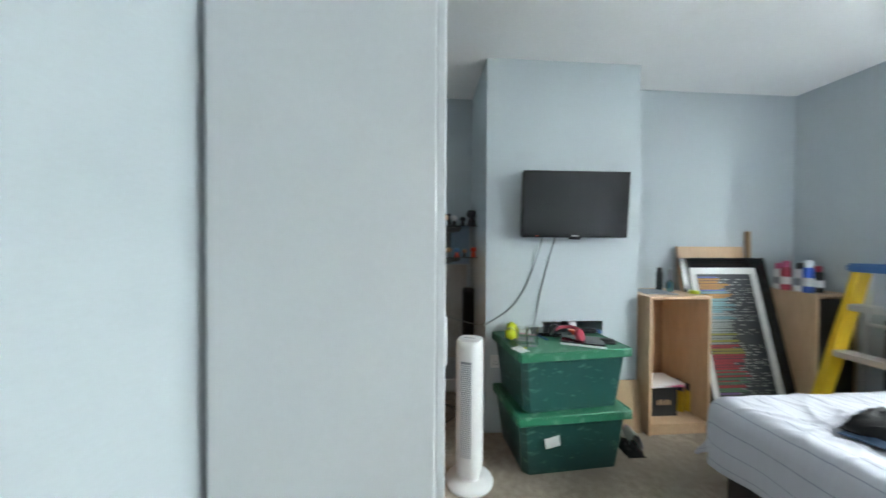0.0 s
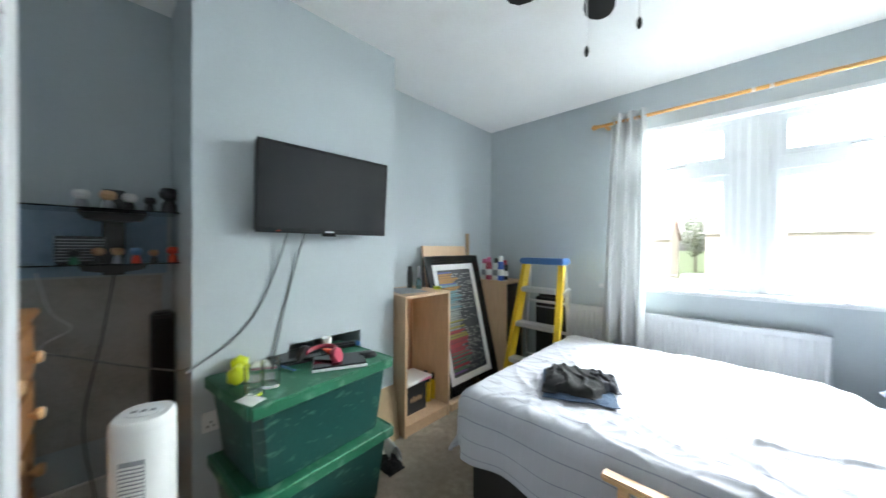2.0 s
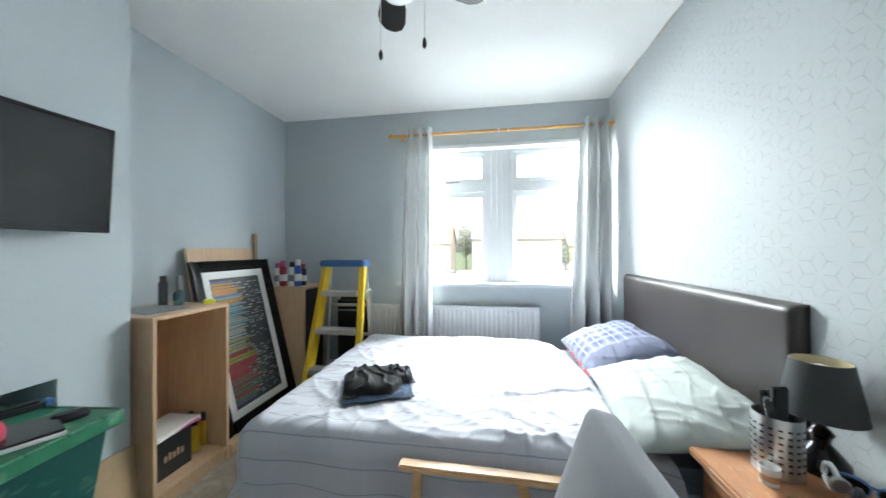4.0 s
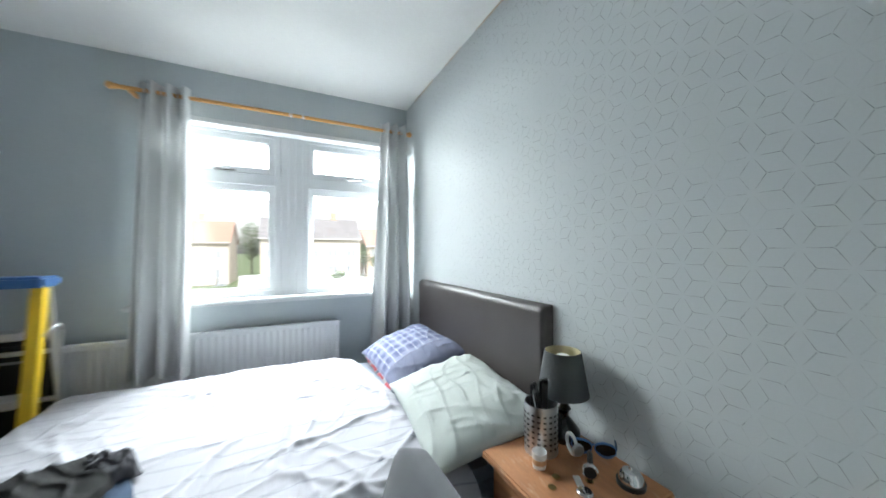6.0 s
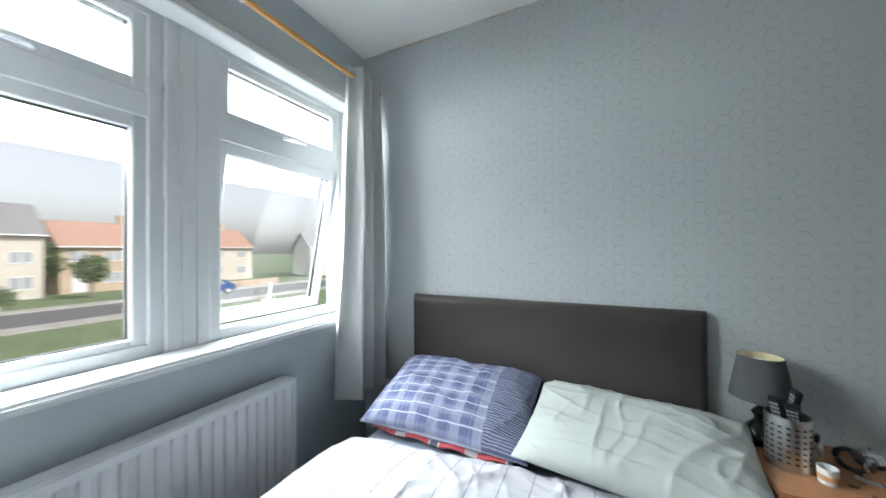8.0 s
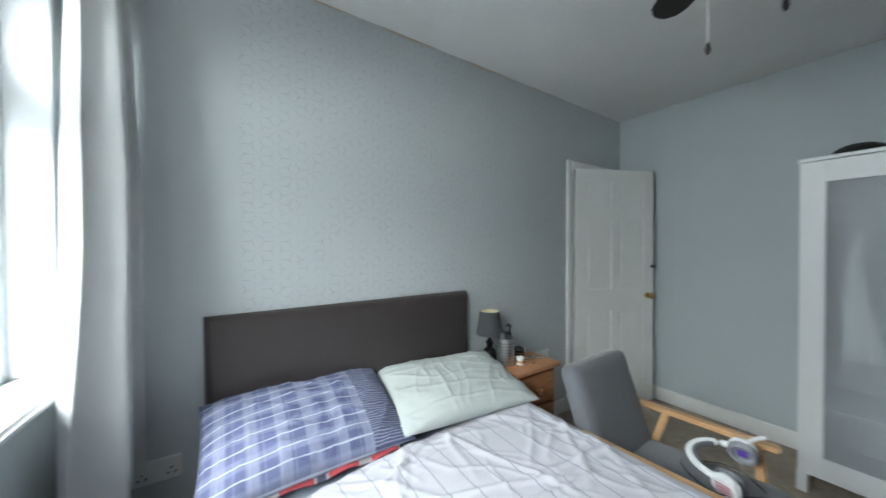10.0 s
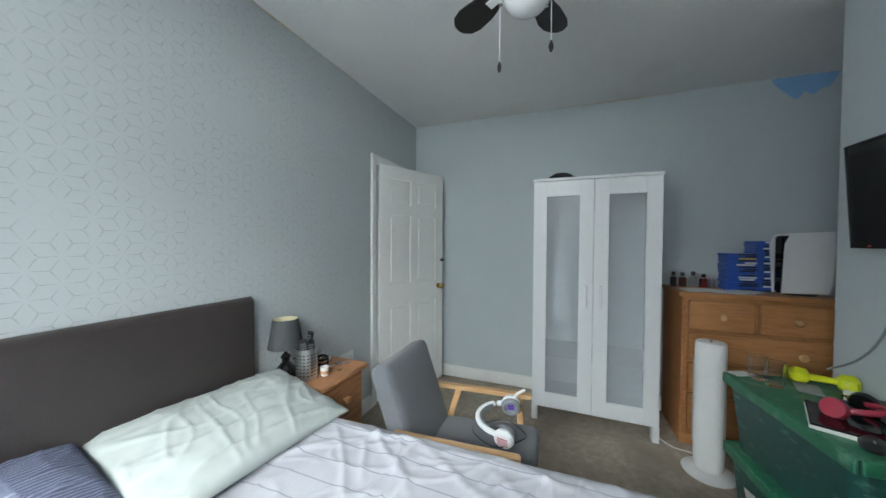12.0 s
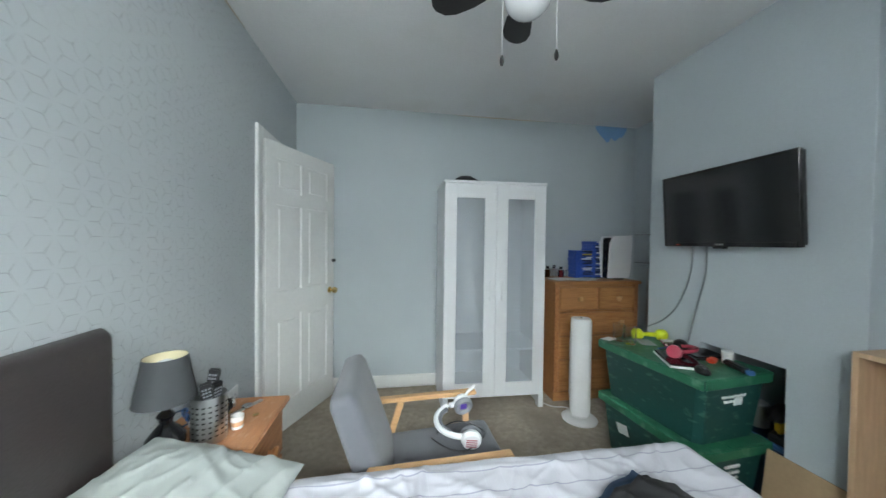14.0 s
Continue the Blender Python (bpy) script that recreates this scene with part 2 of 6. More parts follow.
def lathe(bm, profile, n=24, m=None):
    """A turned shape from (radius, height) pairs, closed at radius 0."""
    rings = []
    for r, z in profile:
        if r <= 1e-6:
            rings.append([bm.verts.new((0, 0, z))])
        else:
            rings.append([bm.verts.new((r * math.cos(2 * math.pi * k / n), r * math.sin(2 * math.pi * k / n), z)) for k in range(n)])
    for a, b in zip(rings, rings[1:]):
        for k in range(n):
            q = [a[k % len(a)], a[(k + 1) % len(a)], b[(k + 1) % len(b)], b[k % len(b)]]
            q = list(dict.fromkeys(q))
            if len(q) >= 3:
                bm.faces.new(q)
    if m is not None:
        bmesh.ops.transform(bm, matrix=m, verts=[v for r in rings for v in r])
    return bm


def tube(bm, pts, r=0.004, n=8, closed=False):
    """A round cord or bar along points, smoothed between them."""
    pts = [Vector(p) for p in pts]
    rings = []
    for i, p in enumerate(pts):
        a = pts[i - 1] if i or closed else p
        b = pts[(i + 1) % len(pts)] if i + 1 < len(pts) or closed else p
        d = (b - a).normalized()
        s = d.cross(Vector((0, 0, 1)) if abs(d.z) < 0.95 else Vector((1, 0, 0))).normalized()
        u = s.cross(d)
        rings.append([bm.verts.new(p + r * (math.cos(2 * math.pi * k / n) * s + math.sin(2 * math.pi * k / n) * u)) for k in range(n)])
    pairs = list(zip(rings, rings[1:])) + ([(rings[-1], rings[0])] if closed else [])
    for a, b in pairs:
        for k in range(n):
            bm.faces.new((a[k], a[(k + 1) % n], b[(k + 1) % n], b[k]))
    if not closed:
        bm.faces.new(rings[0][::-1]), bm.faces.new(rings[-1])
    return bm


def curve_pts(ctrl, n=24):
    """Points on a smooth line through the given ones."""
    c = [Vector(p) for p in ctrl]
    c = [2 * c[0] - c[1], *c, 2 * c[-1] - c[-2]]
    out = []
    for i in range(1, len(c) - 2):
        for k in range(n):
            t = k / n
            a, b, d, e = c[i - 1:i + 3]
            out.append(0.5 * (2 * b + (d - a) * t + (2 * a - 5 * b + 4 * d - e) * t * t + (3 * b - a - 3 * d + e) * t ** 3))
    return [*out, c[-2]]


def prism(bm, outline, depth, m=None, bevel=0.0):
    """A flat outline in x and y, given thickness along z."""
    low = [bm.verts.new((x, y, 0)) for x, y in outline]
    high = [bm.verts.new((x, y, depth)) for x, y in outline]
    k = len(outline)
    bm.faces.new(low[::-1]), bm.faces.new(high)
    for i in range(k):
        bm.faces.new((low[i], low[(i + 1) % k], high[(i + 1) % k], high[i]))
    if bevel:
        rim = [e for e in bm.edges if (e.verts[0] in high) == (e.verts[1] in high)]
        bmesh.ops.bevel(bm, geom=rim, offset=bevel, segments=2, affect="EDGES")
    if m is not None:
        bmesh.ops.transform(bm, matrix=m, verts=bm.verts[:])
    return bm


def sheet(nu, nv, fn, thick=0.0, uv=None):
    """A surface fn(u, v) -> point over 0..1, with UVs in metres, closed by a second skin if thick."""
    bm = bmesh.new()
    lay = bm.loops.layers.uv.new("UVMap")
    grid = [[bm.verts.new(fn(i / nu, j / nv)) for j in range(nv + 1)] for i in range(nu + 1)]
    for i in range(nu):
        for j in range(nv):
            f = bm.faces.new((grid[i][j], grid[i + 1][j], grid[i + 1][j + 1], grid[i][j + 1]))
            for lp, (a, b) in zip(f.loops, ((i, j), (i + 1, j), (i + 1, j + 1), (i, j + 1))):
                lp[lay].uv = uv(a / nu, b / nv) if uv else (a / nu, b / nv)
    if thick:
        bm.normal_update()
        bmesh.ops.solidify(bm, geom=bm.faces[:], thickness=thick)
    return bm


def mesh_of(name, bm, material, smooth=35):
    bmesh.ops.recalc_face_normals(bm, faces=bm.faces[:])
    me = bpy.data.meshes.new(name)
    bm.to_mesh(me)
    bm.free()
    for m in material if isinstance(material, (list, tuple)) else [material]:
        me.materials.append(m)
    if smooth:
        me.polygons.foreach_set("use_smooth", [True] * len(me.polygons))
        me.set_sharp_from_angle(angle=radians(smooth))
    return me


def part(name, bm, material, parent, label="", smooth=35, m=None):
    ob = new(name, mesh_of(name, bm, material, smooth))
    ob.parent = parent
    if m is not None:
        ob.matrix_basis = m
    return tagged(ob, label)


def thing(name, m, label, category, group="", kind=""):
    return tagged_at(new(name), m, label, category, group, kind)


def tagged_at(ob, m, label, category, group="", kind=""):
    ob.matrix_basis = m
    if ob.type == "EMPTY":
        ob.empty_display_size = 0.05
    return tagged(ob, label, category, group, kind)


def solid(name, bm, material, m, label, category, group="", kind="", smooth=35):
    """A thing that is one mesh."""
    return tagged_at(new(name, mesh_of(name, bm, material, smooth)), m, label, category, group, kind)


def B(*a, **k):
    return box(bmesh.new(), *a, **k)


def fold(p, s=1.0):
    return noise.noise(Vector(p) * s)


def ridge(p, s=1.0):
    return 1 - abs(noise.noise(Vector(p) * s)) * 2

# ---- the room ----
W, L, H = 2.96, 3.518, 2.492          # east wall, north wall, ceiling
XB, YB0, YB1 = 0.325, 0.88, 1.94     # chimney breast: front, sides
XA = -0.28                           # back of the deeper alcove
T = 0.25
I = Matrix.Identity(4)


def struct(name, bm, material, label, category, smooth=0):
    return solid(name, bm, material, I, label, category, kind="structure", smooth=smooth)


floor = struct("floor", B(XA - T, -T, -0.2, W + 1.6, L, 0.0), M_CARPET, "worn beige-brown fitted carpet", "floor")
struct("ceiling", B(XA - T, -T, H, W + 1.6, L + T, H + 0.15), M_CEIL, "white painted ceiling, patchy at the edges", "ceiling")
wall_s = struct("wall_south", B(XA - T, -T, 0, W + 1.6, 0, H), M_WALL, "blue-grey painted plaster wall", "wall")

# window wall, with the opening cut through
WX0, WX1, WZ0, WZ1 = 1.235, 2.885, 0.94, 2.17
bm = B(XA - T, L, -0.2, WX0, L + T, H)
box(bm, WX1, L, -0.2, W + T, L + T, H)
box(bm, WX0, L, -0.2, WX1, L + T, WZ0)
box(bm, WX0, L, WZ1, WX1, L + T, H)
wall_n = struct("wall_north", bm, M_WALL, "blue-grey painted wall around the window", "wall")

# headboard wall, with the doorway
DY0, DY1, DZ = 0.03, 0.752, 1.965
bm = B(W, DY1, 0, W + 0.12, L, H)
box(bm, W, DY0, DZ, W + 0.12, DY1, H)
box(bm, W, 0, 0, W + 0.12, DY0, H)
wall_e = struct("wall_east", bm, M_PAPER, "pearl-grey wallpaper with a fine silver geometric print", "wall")
# printed lattice on the paper: rows of three-armed stars, mirrored in every other column
bm = bmesh.new()
A = 0.0477
ROW = math.sqrt(3) * A
for i in range(-8, 35):
    for j in range(-19, 13):
        for k in (0, 1):
            c = Vector((W - 0.0006, 2.44 - 1.5 * A * i - 0.5 * A * k, 1.483 + ROW * (j + 0.5 * (i % 2) + 0.5 * k)))
            for q in range(3):
                an = math.radians(120 * q + 180 * k)
                d = Vector((0, -math.cos(an), math.sin(an)))
                a, b = c + d * A * 0.03, c + d * A * 0.80
                s = Vector((0, -d.z, d.y)) * 0.00062
                if all(DY1 + 0.07 < v.y < L and 0.12 < v.z < H or (v.z > DZ + 0.07 and v.z < H and 0 < v.y < L) for v in (a, b)):
                    bm.faces.new([bm.verts.new(v) for v in (a - s, b - s * 0.25, b + s * 0.25, a + s)])
pat = part("printed_pattern", bm, M_SILVER, wall_e, "silver printed line pattern", smooth=0)
tagged(pat, kind="stuff")

# west side: two alcoves and the breast with its open fireplace
FY0, FY1, FZ = 1.27, 1.69, 0.745
bm = B(XA - T, 0, 0, XA, YB0, H)
box(bm, -T, YB1, 0, 0.0, L, H)
struct("wall_west", bm, M_WALL, "blue-grey painted alcove walls", "wall")
bm = B(XA - T, YB0, 0, XB, FY0, H)
box(bm, XA - T, FY1, 0, XB, YB1, H)
box(bm, XA - T, FY0, FZ, XB, FY1, H)
box(bm, XA - T, FY0, 0, XA - 0.02, FY1, FZ)
struct("chimney_breast", bm, M_WALL, "blue-grey chimney breast with an open fireplace recess", "wall")

# hallway beyond the door
bm = B(W + 1.5, -T, 0, W + 1.6, L, H)
box(bm, W + 0.12, 1.6, 0, W + 1.5, 1.7, H)
struct("wall_hall", bm, M_WALL, "plain painted hallway wall", "wall")

# skirting boards
def skirting(x0, y0, x1, y1):
    bm = B(x0, y0, 0, x1, y1, 0.115, bevel=0.006)
    struct("baseboard", bm, M_GLOSS, "white gloss skirting board", "baseboard", smooth=30)


skirting(XA + 0.02, 0.0, W, 0.016)
skirting(W - 0.016, DY1 + 0.07, W, L)
skirting(XA, 0.018, XA + 0.016, YB0)
skirting(0.0, YB1 + 0.002, 0.016, L - 0.018)
skirting(0.018, L - 0.016, W - 0.018, L)

# unpainted blue patches and ragged cutting-in along the ceiling edge
def patch(name, m, w, h, seed, material, label):
    rnd = random.Random(seed)
    up = [(w * k / 14, 0) for k in range(15)]
    low = [(w * k / 14, -h * (0.12 + 0.88 * max(0, math.sin(math.pi * k / 14)) ** 0.8 * (0.6 + 0.4 * fold((k * 0.35, seed, 0)) + 0.25 * fold((k * 1.1, seed, 3))))) for k in range(14, -1, -1)]
    bm = prism(bmesh.new(), up + low, 0.002, m)
    struct(name, bm, material, label, "wall paint")


patch("paint_patch", Matrix.Translation((0.17, 0.0045, H - 0.004)) @ Matrix.Rotation(math.pi / 2, 4, "X") @ Matrix.Scale(-1, 4, (1, 0, 0)), 0.34, 0.22, 2, M_SKYBLUE, "unpainted light blue patch of wall under the ceiling")

M_TAN = mat("bare_tan_plaster", (0.52, 0.43, 0.32), 0.9, var=0.2, scale=20, bump=0.2)
for k, (y, ln, h) in enumerate(((0.95, 0.30, 0.012), (1.45, 0.42, 0.014), (2.05, 0.35, 0.016), (2.55, 0.25, 0.012), (2.95, 0.40, 0.018))):
    patch("paint_patch", Matrix.Translation((W - 0.0035, y, H - 0.001)) @ Matrix.Rotation(math.pi / 2, 4, "Z") @ Matrix.Rotation(math.pi / 2, 4, "X"), ln, h, 3 + k, M_TAN, "bare tan strip where paint misses the ceiling edge")
patch("paint_patch", Matrix.Translation((1.6, 0.0035, H - 0.001)) @ Matrix.Rotation(math.pi / 2, 4, "X") @ Matrix.Scale(-1, 4, (1, 0, 0)), 0.9, 0.014, 12, M_TAN, "bare tan strip where paint misses the ceiling edge")

# ---- the door ----
def door():
    root = thing("door_1", pose(W - 0.012, DY1 - 0.022, 0.012, 0, 0, 180 + 65.5), "white panelled wooden door standing half open", "door", kind="structure")
    w, h, t = 0.715, 1.945, 0.04
    cols = ((0.09, 0.325), (0.39, 0.625))
    rows = ((0.20, 0.78), (0.96, 1.54), (1.63, 1.845))
    bm = B(0, -t / 2, 0, cols[0][0], t / 2, h)
    box(bm, cols[1][1], -t / 2, 0, w, t / 2, h)
    box(bm, cols[0][1], -t / 2, 0, cols[1][0], t / 2, h)
    zs = [0, *[z for r in rows for z in r], h]
    for c in cols:
        for a, b in zip(zs[::2], zs[1::2]):
            box(bm, c[0], -t / 2, a, c[1], t / 2, b)
    part("leaf", bm, M_GLOSS, root, smooth=0)
    for c in cols:
        for r in rows:
            bm = B(c[0] - 0.004, -0.008, r[0] - 0.004, c[1] + 0.004, 0.008, r[1] + 0.004)
            box(bm, c[0] + 0.022, -0.016, r[0] + 0.022, c[1] - 0.022, 0.016, r[1] - 0.022, bevel=0.009, seg=2)
            part("panel", bm, M_GLOSS, root)
    for s in (-1, 1):
        bm = lathe(bmesh.new(), [(0, 0), (0.026, 0), (0.026, 0.005), (0.010, 0.008), (0.010, 0.03), (0.024, 0.04), (0.027, 0.052), (0.02, 0.064), (0, 0.067)], 20,
                   Matrix.Translation((w - 0.055, s * t / 2, 0.90)) @ Matrix.Rotation(-s * math.pi / 2, 4, "X"))
        part("door_knob", bm, M_BRASS, root, "brass door knob")
    part("latch", B(w - 0.001, -0.012, 1.06, w + 0.004, 0.012, 1.14), M_STEEL, root, "steel latch plate")
    bm = B(w - 0.03, -t / 2 - 0.012, 1.13, w + 0.012, -t / 2, 1.155, bevel=0.003)
    part("bolt", bm, M_BLACK, root, "small black bolt")
    return root


door()
frame_ob = thing("door_frame", I, "white gloss door frame and architrave", "door frame", kind="structure")
bm = B(W - 0.018, DY1, 0, W + 0.12, DY1 + 0.066, DZ + 0.06, bevel=0.006)
part("jamb", bm, M_GLOSS, frame_ob)
bm = B(W - 0.018, 0.018, DZ - 0.015, W + 0.12, DY1 - 0.001, DZ + 0.06, bevel=0.006)
part("head", bm, M_GLOSS, frame_ob)
part("jamb", B(W - 0.018, 0.018, 0.116, W + 0.12, DY0 + 0.01, DZ - 0.016, bevel=0.006), M_GLOSS, frame_ob)

# ---- the window ----
def sash(parent, x0, x1, z0, z1, y, tilt=0.0):
    """A plastic sash with its pane, hung from its top edge."""
    m = Matrix.Translation((0, y, z1)) @ Matrix.Rotation(tilt, 4, "X")
    h, f = z1 - z0, 0.052
    bm = B(x0, -0.03, -h, x0 + f, 0.03, 0, bevel=0.006)
    box(bm, x1 - f, -0.03, -h, x1, 0.03, 0, bevel=0.006)
    box(bm, x0 + f - 0.004, -0.0295, -f, x1 - f + 0.004, 0.0295, 0, bevel=0.004)
    box(bm, x0 + f - 0.004, -0.0295, -h, x1 - f + 0.004, 0.0295, -h + f, bevel=0.004)
    s = part("sash", bm, M_UPVC, parent, m=m)
    seal = bmesh.new()
    g = f
    for a in ((x0 + g - 0.002, -h + g - 0.002, x0 + g + 0.003, -g + 0.002), (x1 - g - 0.003, -h + g - 0.002, x1 - g + 0.002, -g + 0.002),
              (x0 + g, -h + g - 0.002, x1 - g, -h + g + 0.003), (x0 + g, -g - 0.003, x1 - g, -g + 0.002)):
        box(seal, a[0], -0.012, a[1], a[2], 0.012, a[3])
    part("gasket", seal, M_BLACK, s, "thin black gasket", smooth=0)
    p = part("pane", B(x0 + f - 0.006, -0.003, -h + f - 0.006, x1 - f + 0.006, 0.003, -f + 0.006), M_GLASS, s, smooth=0)
    p.visible_shadow = False
    return s


def window():
    root = thing("window_1", I, "white plastic double window with a boarded mullion", "window", kind="structure")
    y0, y1 = L + 0.10, L + 0.17
    fw = 0.045
    for x0, x1 in ((WX0, 1.987), (2.133, WX1)):
        bm = B(x0, y0, WZ0, x0 + fw, y1, WZ1, bevel=0.004)
        box(bm, x1 - fw, y0, WZ0, x1, y1, WZ1, bevel=0.004)
        box(bm, x0 + fw - 0.003, y0 + 0.001, WZ1 - 0.05, x1 - fw + 0.003, y1 - 0.001, WZ1, bevel=0.003)
        box(bm, x0 + fw - 0.003, y0 + 0.001, WZ0, x1 - fw + 0.003, y1 - 0.001, WZ0 + fw, bevel=0.003)
        box(bm, x0 + fw - 0.003, y0 + 0.001, 1.765, x1 - fw + 0.003, y1 - 0.001, 1.85, bevel=0.003)
        part("window_frame", bm, M_UPVC, root)
        ym = (y0 + y1) / 2 + 0.005
        a = sash(root, x0 + fw - 0.01, x1 - fw + 0.01, 1.842, 2.132, ym)
        b = sash(root, x0 + fw - 0.01, x1 - fw + 0.01, 0.957, 1.772, ym, radians(12) if x0 > 2 else 0)
        for s, hz in ((a, -0.28), (b, -0.74)):
            c = (x0 + x1) / 2
            bm = B(c - 0.045, -0.046, hz, c + 0.03, -0.031, hz + 0.016, bevel=0.004)
            box(bm, c - 0.03, -0.056, hz + 0.003, c + 0.085 if hz > -0.5 else c - 0.012, -0.045, hz + 0.014 if hz > -0.5 else hz + 0.11, bevel=0.004)
            part("window_handle", bm, M_CHROME, s, "chrome window handle")
    for k in range(3):
        w = 0.146 / 3
        part("mullion_board", B(1.987 + k * w + 0.0008, y0 - 0.012, WZ0, 1.987 + (k + 1) * w - 0.0008, y1, WZ1, bevel=0.0018), M_UPVC, root)
    part("window_head", B(WX0, L - 0.006, WZ1 - 0.03, WX1, y0 - 0.002, WZ1 + 0.004, bevel=0.004), M_UPVC, root)
    for x0, x1 in ((WX0 - 0.003, WX0 + 0.014), (WX1 - 0.014, WX1 + 0.003)):
        part("reveal_lining", B(x0, L + 0.001, WZ0 + 0.006, x1, y0 - 0.002, WZ1 - 0.031), M_UPVC, root)
    part("window_sill", B(WX0 - 0.105, L - 0.055, WZ0 - 0.028, WX1 + 0.05, y0 - 0.001, WZ0 + 0.004, bevel=0.01, seg=3), M_UPVC, root)
    part("outer_sill", B(WX0 - 0.03, y1, WZ0 - 0.05, WX1 + 0.03, L + T + 0.06, WZ0 - 0.01, bevel=0.006), M_UPVC, root)


window()

# ---- wardrobe ----
def wardrobe():
    x0, x1, d, h = 0.92, 1.739, 0.478, 1.797
    w = x1 - x0
    root = thing("wardrobe", pose(x0, 0.034, 0, 0, 0, -1.2), "white two-door wardrobe with frosted panels", "wardrobe")
    bm = B(0, 0, 0.0, 0.018, d - 0.02, h - 0.02, bevel=0.002)
    part("side_panel", bm, M_WHITE, root)
    part("side_panel", B(w - 0.018, 0, 0.0, w, d - 0.02, h - 0.02, bevel=0.002), M_WHITE, root)
    part("top_panel", B(-0.004, 0, h - 0.02, w + 0.004, d + 0.002, h, bevel=0.003), M_WHITE, root)
    part("bottom_panel", B(0.018, 0, 0.10, w - 0.018, d - 0.02, 0.12), M_WHITE, root)
    part("back_panel", B(0.018, 0, 0.12, w - 0.018, 0.005, h - 0.02), M_WHITE, root)
    part("shelf", B(0.019, 0.006, 0.46, w - 0.019, d - 0.021, 0.478), M_WHITE, root, "pale shelf seen through the frosted panels")
    for x in (0.0, w - 0.042):
        part("leg", B(x, d - 0.06, 0.0, x + 0.042, d, 0.105, bevel=0.003), M_WHITE, root)
    shirt = sheet(10, 16, lambda u, v: (w - 0.20 + (u - 0.5) * (0.03 + 0.10 * v) + 0.012 * math.sin(v * 5), d - 0.0205 + 0.001 * math.sin(u * 12), 1.38 - 0.62 * v - 0.02 * abs(u - 0.5)), 0.006)
    part("hanging_shirt", shirt, M_PAPERW, root, "white shirt hanging behind the panel")
    for k in (0, 1):
        a, b = (0.003, w / 2 - 0.002) if k == 0 else (w / 2 + 0.002, w - 0.003)
        z0, z1 = 0.105, h - 0.024
        f0, f1 = 0.092, 0.11
        bm = B(a, d - 0.019, z0, a + f0, d, z1, bevel=0.002)
        box(bm, b - f0, d - 0.019, z0, b, d, z1, bevel=0.002)
        box(bm, a + f0, d - 0.019, z0, b - f0, d, z0 + f1, bevel=0.002)
        box(bm, a + f0, d - 0.019, z1 - f1, b - f0, d, z1, bevel=0.002)
        leaf = part("door", bm, M_WHITE, root)
        p = part("frosted_panel", B(a + f0 - 0.005, d - 0.012, z0 + f1 - 0.005, b - f0 + 0.005, d - 0.008, z1 - f1 + 0.005), M_ACRYLIC, leaf, "frosted acrylic panel", smooth=0)
        hx = b - 0.045 if k == 0 else a + 0.045
        bm = B(hx - 0.009, d + 0.016, 0.87, hx + 0.009, d + 0.028, 1.03, bevel=0.004)
        box(bm, hx - 0.006, d, 0.875, hx + 0.006, d + 0.018, 0.89)
        box(bm, hx - 0.006, d, 1.01, hx + 0.006, d + 0.018, 1.025)
        part("handle", bm, M_WHITE, leaf, "white bar handle")
    return root


M_ACRYLIC = mat("frosted_acrylic", (0.82, 0.85, 0.88), 0.3, var=0.03, scale=3, grain=140, bump=0.03)
_n, _l = M_ACRYLIC.node_tree.nodes, M_ACRYLIC.node_tree.links
_tr, _mx = _n.new("ShaderNodeBsdfTransparent"), _n.new("ShaderNodeMixShader")
_tr.inputs["Color"].default_value = (0.92, 0.94, 0.96, 1)
_mx.inputs[0].default_value = 0.8
_l.new(_n["Principled BSDF"].outputs[0], _mx.inputs[1]), _l.new(_tr.outputs[0], _mx.inputs[2])
_l.new(_mx.outputs[0], _n["Material Output"].inputs["Surface"])
wardrobe()
bm = bmesh.new()
lathe(bm, [(0.0, 0.055), (0.05, 0.05), (0.085, 0.03), (0.095, 0.0), (0.085, 0.0), (0.0, 0.04)], 20)
prism(bm, [(0.10 * math.cos(a), 0.07 + 0.07 * math.sin(a)) for a in np.linspace(0.2, math.pi - 0.2, 12)], 0.006)
solid("cap", bm, M_BLACKCLOTH, pose(1.56, 0.36, 1.8005, 0, 0, 20), "black cap lying on top of the wardrobe", "cap")

